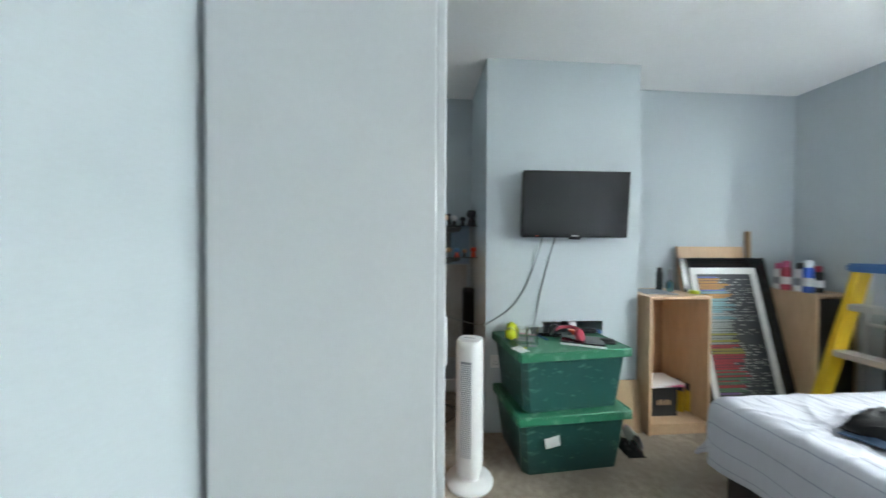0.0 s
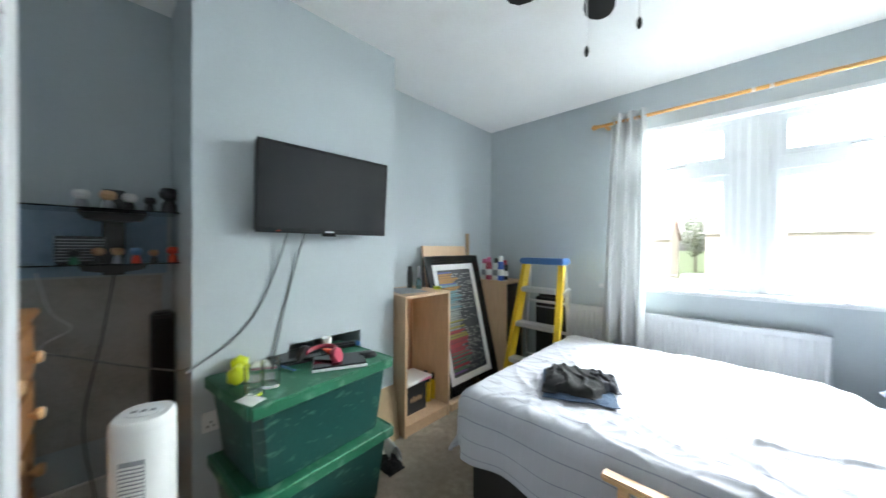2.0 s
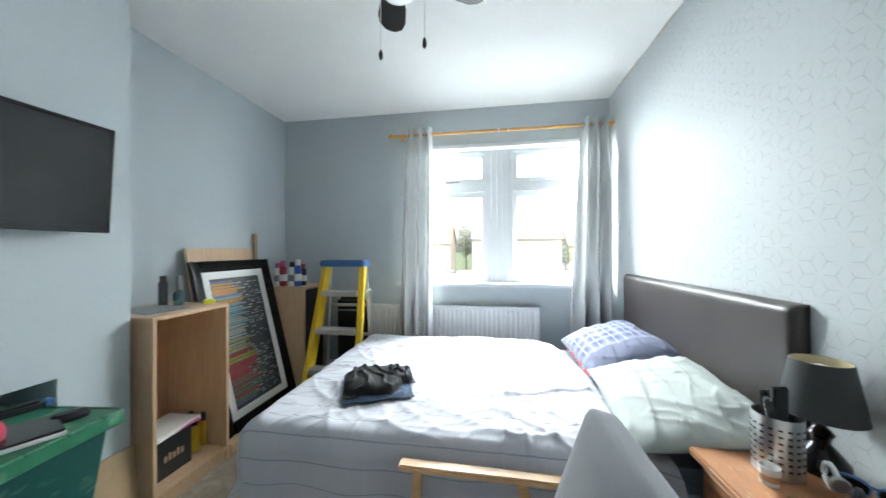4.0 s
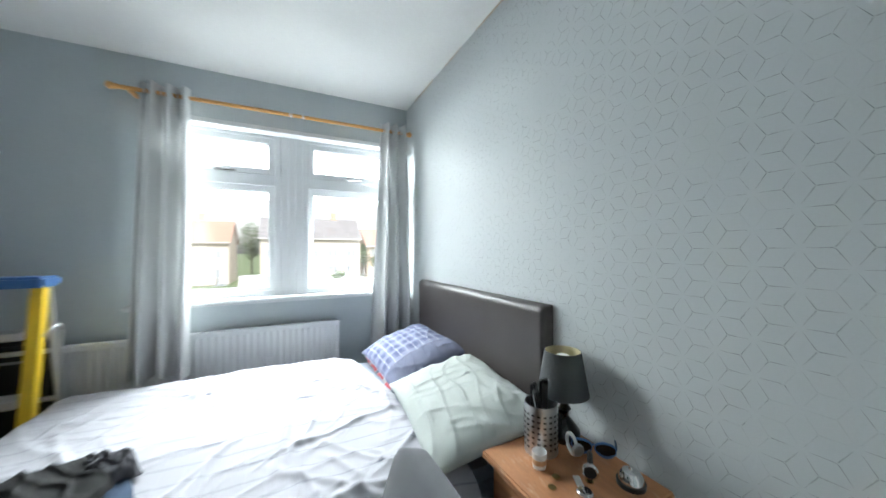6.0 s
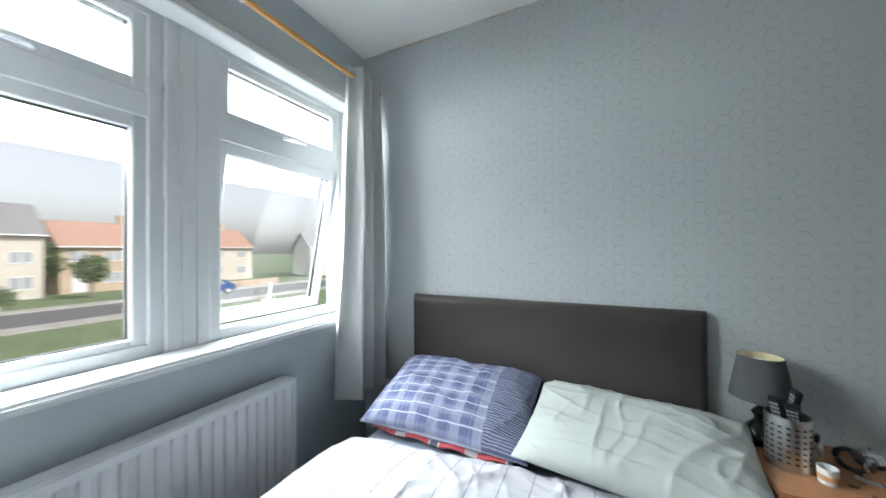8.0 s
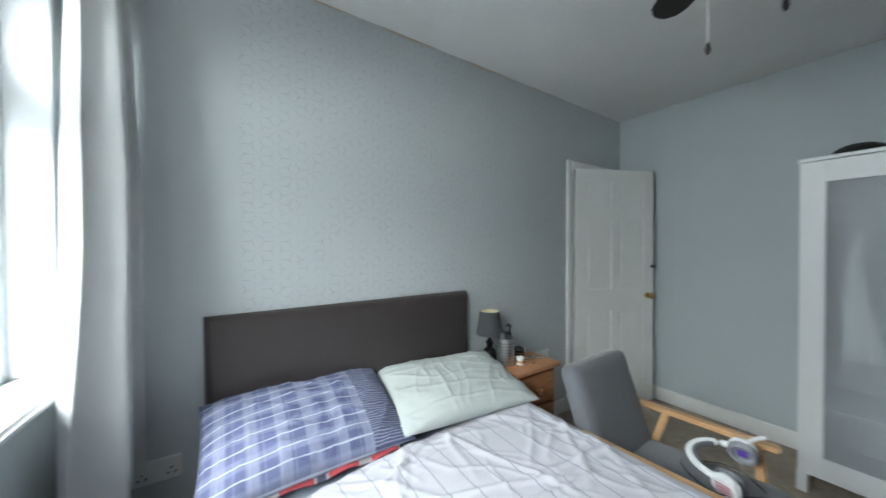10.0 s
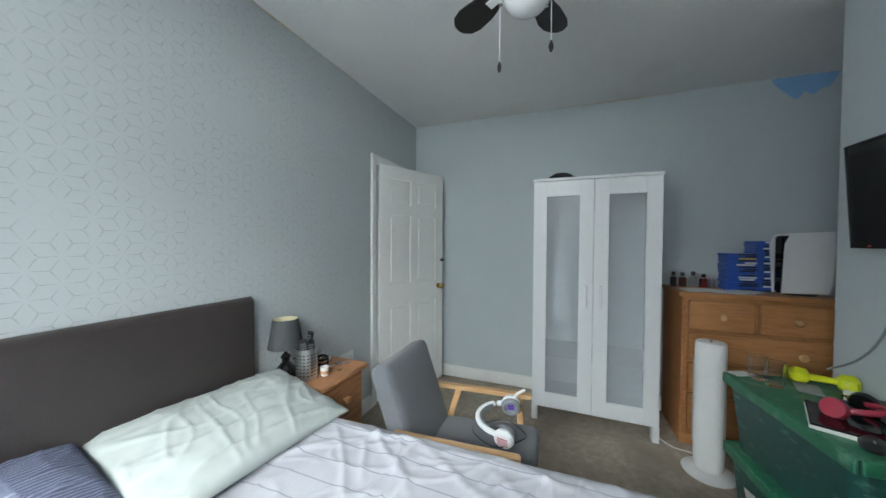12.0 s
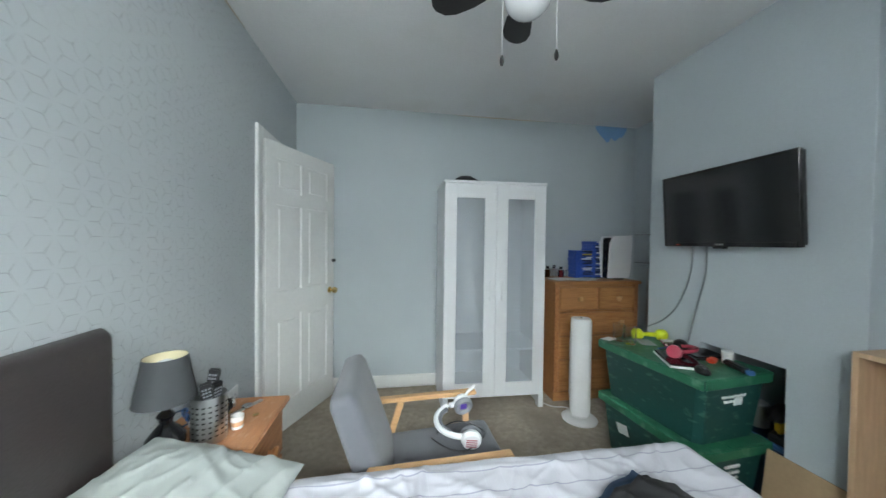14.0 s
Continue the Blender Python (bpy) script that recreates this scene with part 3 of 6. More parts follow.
# ---- chest of drawers ----
def chest():
    x0, x1, d, h = 0.03, 0.80, 0.42, 1.005
    w = x1 - x0
    root = thing("chest_of_drawers", pose(x0, 0.025, 0), "orange pine chest of drawers with round wooden knobs", "chest of drawers")
    bm = B(0, 0, 0.0, w, d - 0.034, h - 0.025)
    part("body", bm, M_PINE, root, smooth=0)
    part("top", B(-0.02, -0.01, h - 0.025, w + 0.02, d + 0.012, h, bevel=0.006, seg=2), M_PINE, root)
    part("plinth", B(-0.004, d - 0.03, 0, w + 0.004, d - 0.006, 0.075, bevel=0.003), M_PINE, root)
    for x in (0, w - 0.035):
        part("stile", B(x, d - 0.034, 0.075, x + 0.035, d - 0.006, h - 0.025, bevel=0.002), M_PINE_Y, root)
    rows = [(0.765, 0.955), (0.565, 0.745), (0.365, 0.545), (0.09, 0.345)]
    for k, (a, b) in enumerate(rows):
        part("rail", B(0.035, d - 0.034, b + 0.006, w - 0.035, d - 0.018, b + 0.014), M_PINE, root)
        for p, q in ((0.040, w / 2 - 0.012), (w / 2 + 0.012, w - 0.040)) if k == 0 else ((0.040, w - 0.040),):
            dr = part("drawer", B(p, d - 0.034, a + 0.002, q, d + 0.003, b - 0.002, bevel=0.006, seg=2), M_PINE, root)
            ks = ((p + q) / 2,) if k == 0 else (p + 0.14, q - 0.14)
            for kx in ks:
                bm = lathe(bmesh.new(), [(0, 0), (0.009, 0), (0.008, 0.012), (0.020, 0.02), (0.023, 0.030), (0.016, 0.039), (0, 0.041)], 16, Matrix.Translation((kx, d, (a + b) / 2)) @ Matrix.Rotation(-math.pi / 2, 4, "X"))
                part("knob", bm, M_BEECH, dr, "round turned wooden knob")
    part("divider", B(w / 2 - 0.008, d - 0.034, 0.765, w / 2 + 0.008, d - 0.008, 0.955), M_PINE_Y, root)
    return root


chest()

# ---- bed ----
BX0, BX1, BY0, BY1, BZ = 1.0, 2.86, 1.80, 3.18, 0.535
bed = thing("bed", pose(0, 0, 0), "double divan bed with a dark brown base", "bed")
part("divan_base", B(BX0 + 0.07, BY0 + 0.03, 0.03, BX1, BY1 - 0.03, 0.31, bevel=0.015, seg=2), M_DIVAN, bed)
for x in (BX0 + 0.2, BX1 - 0.2):
    for y in (BY0 + 0.12, BY1 - 0.12):
        part("castor", lathe(bmesh.new(), [(0, 0), (0.024, 0.0), (0.024, 0.032), (0, 0.032)], 12, Matrix.Translation((x, y, 0))), M_BLACK, bed)
part("mattress", B(BX0 + 0.06, BY0 + 0.02, 0.311, BX1, BY1 - 0.02, BZ - 0.03, bevel=0.05, seg=4), M_SHEET, bed, "mattress under a blue-grey sheet")

hb = thing("headboard", pose(W - 0.034, 2.50, 0.0), "padded dark brown faux-leather headboard with scuffs", "headboard")


def pad(u, v):
    u, v = 0.5 - 0.5 * math.cos(math.pi * u), 0.5 - 0.5 * math.cos(math.pi * v)
    y, z = (u - 0.5) * 1.312, 0.40 + v * 0.658
    e, f = min(1, min(u, 1 - u) * 1.312 / 0.028), min(1, min(v, 1 - v) * 0.658 / 0.028)
    edge = (1 - (1 - e) ** 2) ** 0.5 * (1 - (1 - f) ** 2) ** 0.5
    pucker = 0.003 * fold((y * 5, z * 3, 0)) + 0.005 * fold((y * 24, z * 3, 5)) * max(0, 0.35 - v)
    return (0.03 - 0.045 * edge + pucker, y, z)


part("pad", sheet(70, 36, pad, 0), M_LEATHER, hb, smooth=60)
part("board", B(0.010, -0.655, 0.10, 0.031, 0.655, 1.057, bevel=0.006, seg=2), M_LEATHER, hb)


_rnd = random.Random(77)
FOLDS = [(_rnd.uniform(0.1, 1.5), _rnd.uniform(0.05, 1.3), _rnd.choice((0.15, 0.5, 2.2, 2.6, 1.3)) + _rnd.uniform(-0.3, 0.3), _rnd.uniform(0.12, 0.42), _rnd.uniform(0.008, 0.018), _rnd.uniform(0.003, 0.010)) for _ in range(64)]
FOLDS += [(_rnd.uniform(0.05, 1.5), _rnd.uniform(0.02, 1.36), 0.5 + _rnd.gauss(0, 0.5) + (1.4 if _rnd.random() < 0.3 else 0), _rnd.uniform(0.05, 0.20), _rnd.uniform(0.005, 0.009), _rnd.uniform(0.002, 0.005)) for _ in range(70)]


def duvet(u, v):
    """Cloth over the bed: s runs from the foot, t across; beyond the edge it hangs down."""
    s, t = -0.30 + u * 1.80, -0.30 + v * 1.98
    head = 0.10 * math.sin(v * 5.2 + 0.6) + 0.05 * math.sin(v * 13)
    s = s if s < 1.0 else 1.0 + (s - 1.0) * (1 + head / 0.56 * 0.6)
    wx, wy = 1.5, 1.38
    ox = min(0, s - 0.07)
    oy = min(0, t - 0.07) if t < wy / 2 else max(0, t - (wy - 0.07))
    d = math.hypot(ox, oy)
    d = d if d < 0.22 else 0.22 + (d - 0.22) * (0.75 if not (ox and oy) else 0.45)
    x, y, z = max(s, 0.07), min(max(t, 0.07), wy - 0.07), BZ + 0.03
    r = 0.085
    big = fold((s * 2.1, t * 2.6, 1)) * 0.014 + fold((s * 4.5 + 3, t * 3.4, 7)) * 0.006
    warp = fold((s * 2.5, t * 2.5, 9)) * 0.35
    crease = max(0, ridge((s * 2.6 + t * 1.9 + warp, t * 1.2 - s * 1.0, 3), 1.2) - 0.6) ** 2 * 0.045
    crease += max(0, ridge((s * 5 + 2 * warp, t * 6 - s * 3, 23), 1.1) - 0.6) ** 2 * 0.03
    for fs, ft, fa, fl, fw, fh in FOLDS:
        du, dv = s - fs, t - ft
        if abs(du) > fl + 0.05 or abs(dv) > fl + 0.05:
            continue
        along, off = du * math.cos(fa) + dv * math.sin(fa), -du * math.sin(fa) + dv * math.cos(fa) + 0.03 * fold((du * 5, dv * 5, fs))
        if abs(along) < fl and abs(off) < 4 * fw:
            crease += fh * math.exp(-(off / fw) ** 2) * (1 - (along / fl) ** 2)
    top = big + crease
    if d > 0:
        k = math.hypot(ox, oy)
        nx, ny = ox / k, oy / k
        a = min(d / r, math.pi / 2)
        out = r * math.sin(a) + 0.05 * max(0, d - r * math.pi / 2)
        along = t if abs(nx) > abs(ny) else s
        hang = max(0, d - 0.06)
        out += hang * 0.14 * (math.sin(along * 17 + 2 * fold((along * 3, 0, 2))) * 0.5 + 0.5)
        z -= r * (1 - math.cos(a)) + max(0, d - r * math.pi / 2)
        x += nx * out
        y += ny * out
        top *= max(0.15, 1 - d / 0.12)
    if u > 0.86:
        z -= 0.028 * ((u - 0.86) / 0.14) ** 2
    return (BX0 + x, BY0 + y, z + top)


du = solid("duvet", sheet(260, 260, duvet, 0.016, lambda u, v: (-0.30 + u * 1.80, -0.30 + v * 1.98)), M_DUVET, I, "rumpled white duvet with thin grey lines spread on the bed", "duvet", smooth=80)


def pillow(name, w, l, t, m, material, label, seed, flange=None):
    def top(sign):
        def f(u, v):
            a, b = 2 * u - 1, 2 * v - 1
            x = a * w / 2 * (1 - 0.05 * (1 - b * b) * abs(a) ** 3)
            y = b * l / 2 * (1 - 0.04 * (1 - a * a) * abs(b) ** 3)
            hh = t / 2 * max(0, 1 - abs(a) ** 2.6) ** 0.55 * max(0, 1 - abs(b) ** 2.6) ** 0.55
            wp = 0.5 * fold((a * 1.2, b * 1.2, seed + 5))
            wr = 0.010 * fold((a * 1.6 + seed, b * 1.8, seed)) + 0.004 * fold((a * 6, b * 5, seed * 2))
            wr += 0.030 * max(0, ridge((a * 2.6 - b * 0.9 + wp, b * 0.8 + seed, 4), 1.3) - 0.62) ** 1.5 + 0.026 * max(0, ridge((a * 1.0 + b * 3.4 + wp, b * 0.5 - a * 0.8 + seed, 9), 1.4) - 0.62) ** 1.5
            rim = min(1, hh / 0.03)
            return (x, y, sign * hh + wr * rim * (1 if sign > 0 else 0.2))
        return f
    bm = sheet(64, 90, top(1), 0, lambda u, v: (u * w, v * l))
    low = sheet(64, 90, top(-1), 0, lambda u, v: (u * w, v * l))
    me = bpy.data.meshes.new("tmp")
    low.to_mesh(me)
    low.free()
    bm.from_mesh(me)
    bpy.data.meshes.remove(me)
    bmesh.ops.remove_doubles(bm, verts=bm.verts[:], dist=0.0006)
    if flange is not None:
        for f in bm.faces:
            if f.calc_center_median().y < -l / 2 + 0.17:
                f.material_index = 1
    return solid(name, bm, material if flange is None else [material, flange], m, label, "pillow", "pillows on the bed", smooth=70)


pillow("pillow", 0.47, 0.72, 0.17, pose(2.715, 2.81, 0.638, 0, -19, 1), M_PLAID, "blue and white check pillow leaning on the headboard", 3, M_PINSTRIPE)
pillow("pillow", 0.48, 0.71, 0.15, pose(2.685, 2.125, 0.634, 1, -12, -6), M_MINT, "pale mint crumpled pillow by the headboard", 11)
bm = sheet(10, 50, lambda u, v: (2.50 + u * 0.13, 2.50 + v * 0.62, 0.545 + 0.026 * math.sin(u * math.pi) + 0.006 * math.sin(v * 22)), 0.012, lambda u, v: (u * 0.2, v * 0.64))
solid("folded_pillowcase", bm, M_REDCHECK, I, "red and grey check cloth folded under the pillow", "bed linen", smooth=60)

# black clothes folded on the bed
def cloth_pile(nm, cx, cy, w, l, h, z0, seed, material, label, rz=0):
    rnd = random.Random(seed)
    def f(u, v):
        a, b = 2 * u - 1, 2 * v - 1
        r = (abs(a) ** 3.2 + abs(b) ** 3.2) ** (1 / 3.2)
        k = 1 + 0.10 * fold((a * 2 + seed, b * 2, seed))
        hh = h * max(0, 1 - r ** 5) ** 0.5
        z = hh * (0.75 + 0.35 * fold((a * 1.5, b * 1.5, seed))) + 0.024 * max(0, ridge((a * 1.8 + b * 1.2, b * 1.4 - a, seed), 1.1) - 0.45) * min(1, hh * 40)
        return (a * w / 2 * k, b * l / 2 * k, z)
    return solid(nm, sheet(46, 46, f, 0.004), material, pose(cx, cy, z0, 0, 0, rz), label, "clothes", "clothes on the bed", smooth=70)


cloth_pile("folded_trousers", 1.43, 2.19, 0.31, 0.34, 0.012, 0.580, 4, M_NAVYCLOTH, "dark blue garment lying flat under the black jacket", 24)
cloth_pile("folded_jacket", 1.41, 2.20, 0.27, 0.31, 0.055, 0.588, 8, M_BLACKCLOTH, "crumpled black jacket heaped on the duvet", 20)
cloth_pile("grey_sweatshirt", 1.52, 2.27, 0.12, 0.17, 0.055, 0.588, 15, M_GREYFLEECE, "dark grey top tucked beside the black jacket", 30)

# ---- curtains, pole, radiator ----
def curtain(x0, x1, low0, low1, z0, z1, folds, depth, sway, seed, label):
    """Eyelet curtain: deep even folds at the pole, looser and wider towards the hem."""
    root = thing("curtain", pose(0, L - 0.118, 0), label, "curtain", "curtains at the window")
    def f(u, v):
        a, b = x0 + (low0 - x0) * v, x1 + (low1 - x1) * v
        x = a + (b - a) * (u + 0.012 * math.sin(u * 31 + seed) * v) + 0.010 * fold((u * 5, v * 2, seed)) * v
        ph = u * folds * 2 * math.pi + 0.9 * fold((u * 4, v * 1.5, seed + 2)) * v
        amp = (depth + 0.016 * fold((u * 6, 1, seed))) * (0.62 + 0.38 * min(1, v * 2.5))
        y = amp * (math.sin(ph) + 0.16 * math.sin(2 * ph + seed)) + 0.008 * fold((u * 9, v * 3, seed)) * v
        return (x, y - sway * v, z1 - (z1 - z0) * v - 0.012 * math.sin(ph * 0.5) * v)
    part("cloth", sheet(folds * 28, 40, f, 0.003), M_CURTAIN, root, smooth=80)
    for k in range(2 * folds):
        u = (k + 0.5) / (2 * folds)
        x = x0 + u * (x1 - x0)
        bm = tube(bmesh.new(), [(x + 0.002, 0.024 * math.cos(a), 2.238 + 0.024 * math.sin(a)) for a in np.linspace(0, 2 * math.pi, 17)[:-1]], 0.005, 6, True)
        part("eyelet", bm, M_STEEL, root, "steel eyelet")
    return root


curtain(1.245, 1.48, 1.19, 1.485, 0.53, 2.295, 3, 0.052, 0.062, 2, "silver-grey eyelet curtain hanging beside the radiator")
curtain(2.70, 2.905, 2.61, 2.93, 0.54, 2.295, 3, 0.060, 0.0, 7, "silver-grey eyelet curtain hanging in the corner by the bed")
root = thing("curtain_pole", pose(0, L - 0.118, 2.238), "varnished pine curtain pole with turned ends", "curtain pole")
bm = lathe(bmesh.new(), [(0, 0), (0.0125, 0), (0.0125, 1.77), (0, 1.77)], 16, Matrix.Translation((1.14, 0, 0)) @ Matrix.Rotation(math.pi / 2, 4, "Y"))
part("pole", bm, M_RODWOOD, root)
for x, s in ((1.14, -1), (2.91, 1)):
    bm = lathe(bmesh.new(), [(0, 0), (0.016, 0.0), (0.018, 0.008), (0.013, 0.014), (0.022, 0.026), (0.022, 0.036), (0.012, 0.048), (0, 0.05)], 16, Matrix.Translation((x, 0, 0)) @ Matrix.Rotation(s * math.pi / 2, 4, "Y"))
    part("finial", bm, M_RODWOOD, root)
for x in (1.19, 2.05, 2.13, 2.88):
    joint = x in (2.05, 2.13)
    bm = B(x - 0.008, -0.0145, -0.0145, x + 0.008, 0.0145, 0.0145, bevel=0.005) if joint else B(x - 0.012, 0.0, -0.012, x + 0.012, 0.118, 0.012, bevel=0.004)
    part("joint_collar" if joint else "bracket", bm, M_UPVC if joint else M_RODWOOD, root)


def radiator():
    x0, x1, z0, z1 = 0.89, 2.378, 0.18, 0.752
    root = thing("radiator", pose(0, L - 0.075, 0), "white ribbed panel radiator under the window", "radiator")
    bm = bmesh.new()
    n = int((x1 - x0) / 0.04)
    pts = []
    for k in range(n):
        x = x0 + 0.012 + (x1 - x0 - 0.024) * k / n
        w = (x1 - x0 - 0.024) / n
        pts += [(x, -0.010), (x + w * 0.25, -0.010), (x + w * 0.4, 0.0), (x + w * 0.75, 0.0), (x + w * 0.9, -0.010)]
    pts.append((x1 - 0.012, -0.010))
    prism(bm, pts + [(x1 - 0.012, 0.012), (x0 + 0.012, 0.012)], z1 - z0 - 0.07, Matrix.Translation((0, -0.012, z0 + 0.035)))
    part("ribbed_panel", bm, M_UPVC, root)
    bm = B(x0, -0.026, z1 - 0.035, x1, 0.002, z1, bevel=0.006, seg=2)
    box(bm, x0, -0.026, z0, x1, 0.002, z0 + 0.035, bevel=0.006, seg=2)
    box(bm, x0, -0.024, z0 + 0.03, x0 + 0.014, 0.002, z1 - 0.03, bevel=0.003)
    box(bm, x1 - 0.014, -0.024, z0 + 0.03, x1, 0.002, z1 - 0.03, bevel=0.003)
    part("rim", bm, M_UPVC, root)
    part("rear_panel", B(x0 + 0.01, 0.04, z0 + 0.01, x1 - 0.01, 0.058, z1 - 0.01, bevel=0.006), M_UPVC, root)
    part("grille", B(x0 + 0.004, 0.003, z1 - 0.02, x1 - 0.004, 0.055, z1 - 0.006), M_UPVC, root)
    for x in (x0 + 0.2, x1 - 0.2):
        part("bracket", B(x, 0.058, z0 + 0.05, x + 0.03, 0.075, z1 - 0.05), M_UPVC, root)
    for x in (x0 - 0.03, x1 + 0.03):
        part("pipe", tube(bmesh.new(), [(x, 0.02, 0.0), (x, 0.02, z0 + 0.05), (x + (0.035 if x < 1 else -0.035), 0.02, z0 + 0.05)], 0.0075), M_UPVC, root)
    part("valve", lathe(bmesh.new(), [(0, 0), (0.017, 0), (0.019, 0.03), (0.016, 0.06), (0, 0.062)], 14, Matrix.Translation((x0 - 0.03, 0.02, z0 + 0.06))), M_WPLAST, root, "white radiator valve")


radiator()

# ---- bedside cabinet ----
def bedside():
    x0, x1, y0, y1, h = 2.60, 2.94, 1.42, 1.77, 0.63
    root = thing("bedside_cabinet", pose(0, 0, 0), "worn orange pine bedside cabinet with drawers", "bedside cabinet")
    part("top", B(x0 - 0.02, y0 - 0.02, h - 0.024, x1, y1 + 0.015, h, bevel=0.006, seg=2), M_PINE_TOP, root, "worn pine top with pale rings")
    part("body", B(x0 + 0.018, y0, 0.05, x1 - 0.005, y1, h - 0.0245), M_PINE_Y, root, smooth=0)
    part("plinth", B(x0 + 0.004, y0 - 0.003, 0, x1 - 0.005, y1 + 0.003, 0.06, bevel=0.004), M_PINE_Y, root)
    for a, b in ((0.41, 0.59), (0.24, 0.395), (0.07, 0.225)):
        dr = part("drawer", B(x0, y0 + 0.02, a, x0 + 0.02, y1 - 0.02, b, bevel=0.004), M_PINE_Y, root)
        bm = lathe(bmesh.new(), [(0, 0), (0.010, 0), (0.009, 0.012), (0.018, 0.02), (0.021, 0.03), (0.014, 0.037), (0, 0.039)], 16, Matrix.Translation((x0, (y0 + y1) / 2, (a + b) / 2)) @ Matrix.Rotation(-math.pi / 2, 4, "Y"))
        part("knob", bm, M_PINE_Y, dr, "round turned pine knob")


M_PINE_TOP = mixed("worn_pine_top", (0.42, 0.19, 0.085), (0.52, 0.33, 0.22), 9, 0.58, 0.78, dict(rough=0.5, var=0.16, scale=6, grain=40, bump=0.15, stretch=(10, 1.5, 10)), (6, 2, 6))
bedside()

# ---- armchair ----
def cushion(x0, y0, z0, x1, y1, z1, r, puff=0.015, m=None):
    bm = B(x0, y0, z0, x1, y1, z1)
    bmesh.ops.subdivide_edges(bm, edges=bm.edges[:], cuts=12, use_grid_fill=True)
    c, hs = Vector(((x0 + x1) / 2, (y0 + y1) / 2, (z0 + z1) / 2)), Vector(((x1 - x0) / 2, (y1 - y0) / 2, (z1 - z0) / 2))
    for v in bm.verts:
        d = v.co - c
        q = Vector([max(-h + r, min(h - r, a)) for a, h in zip(d, hs)])
        e = d - q
        if e.length > 1e-6:
            e = e.normalized() * r
        k = (1 - (d.x / hs.x) ** 2) * (1 - (d.y / hs.y) ** 2) if hs.z < hs.x else (1 - (d.y / hs.y) ** 2) * (1 - (d.z / hs.z) ** 2)
        p = q + e
        if hs.z < hs.x:
            p.z += puff * k * (1 if d.z > 0 else -0.3)
        else:
            p.x += puff * k * (1 if d.x > 0 else -1)
        v.co = c + p + Vector((0, 0, 0.003 * fold(v.co, 7)))
    if m is not None:
        bmesh.ops.transform(bm, matrix=m, verts=bm.verts[:])
    return bm


def armchair():
    root = thing("armchair", pose(1.61, 1.485, 0, 0, 0, 1), "grey upholstered armchair with pale wooden arms", "armchair")
    seat_m = Matrix.Rotation(radians(4), 4, "Y")
    part("seat", cushion(0.0, -0.235, 0.25, 0.56, 0.235, 0.365, 0.035, 0.012, Matrix.Translation((0, 0, 0.02)) @ seat_m), M_GREYCLOTH, root, smooth=80)
    back_m = Matrix.Translation((0.50, 0, 0.30)) @ Matrix.Rotation(radians(19), 4, "Y")
    part("backrest", cushion(0.0, -0.235, 0.0, 0.105, 0.235, 0.50, 0.035, 0.012, back_m), M_GREYCLOTH, root, smooth=80)
    part("seat_frame", B(0.02, -0.225, 0.215, 0.56, 0.225, 0.25, bevel=0.005), M_BEECH, root)
    for s in (-1, 1):
        y = s * 0.262
        bm = B(0, -0.024, -0.011, 0.545, 0.024, 0.011, bevel=0.006, seg=2, m=Matrix.Translation((0.07, y, 0.508)) @ Matrix.Rotation(radians(1.5), 4, "Y"))
        part("arm", bm, M_BEECH, root, "pale varnished wooden arm")
        for a, b in (((0.10, 0.0), (0.135, 0.50)), ((0.62, 0.0), (0.47, 0.49))):
            d = Vector((b[0] - a[0], 0, b[1] - a[1]))
            mt = Matrix.Translation((a[0], y, a[1])) @ d.to_track_quat("Z", "Y").to_matrix().to_4x4()
            part("leg", B(-0.016, -0.016, 0.0, 0.016, 0.016, d.length, bevel=0.005, seg=2, m=mt), M_BEECH, root)
        part("rail", B(0.11, y - 0.011, 0.215, 0.56, y + 0.011, 0.25, bevel=0.004), M_BEECH, root)
    return root


armchair()

# ---- television ----
def television():
    root = thing("television", pose(0.432, 1.442, 1.522, 0, 0, -1.2) @ Matrix.Rotation(radians(4), 4, "Y"), "black flat-screen television on a wall bracket", "television")
    w, h = 0.70, 0.425
    part("casing", B(-0.045, -w / 2, -h / 2, -0.006, w / 2, h / 2, bevel=0.01, seg=2), M_BLACK, root)
    bm = B(-0.008, -w / 2, -h / 2, 0.0, -w / 2 + 0.012, h / 2, bevel=0.002)
    box(bm, -0.008, w / 2 - 0.012, -h / 2, 0.0, w / 2, h / 2, bevel=0.002)
    box(bm, -0.008, -w / 2 + 0.012, h / 2 - 0.012, 0.0, w / 2 - 0.012, h / 2, bevel=0.002)
    box(bm, -0.008, -w / 2 + 0.012, -h / 2, 0.0, w / 2 - 0.012, -h / 2 + 0.024, bevel=0.002)
    part("bezel", bm, M_BLKGLOSS, root)
    part("screen", B(-0.006, -w / 2 + 0.011, -h / 2 + 0.023, -0.003, w / 2 - 0.011, h / 2 - 0.011), M_SCREEN, root, "dark reflective screen", smooth=0)
    part("badge", B(0.0, -0.022, -h / 2 + 0.008, 0.0012, 0.022, -h / 2 + 0.015), M_STEEL, root, "small silver badge bar", smooth=0)
    part("sensor_bump", B(-0.012, -0.04, -h / 2 - 0.012, -0.002, 0.04, -h / 2 + 0.001, bevel=0.004), M_BLKGLOSS, root)
    part("standby_light", B(0.0, -0.26, -h / 2 + 0.008, 0.001, -0.245, -h / 2 + 0.013), M_ORANGE, root, smooth=0)
    part("wall_bracket", B(-0.108, -0.1, -0.1, -0.044, 0.1, 0.1), M_BLACK, root)


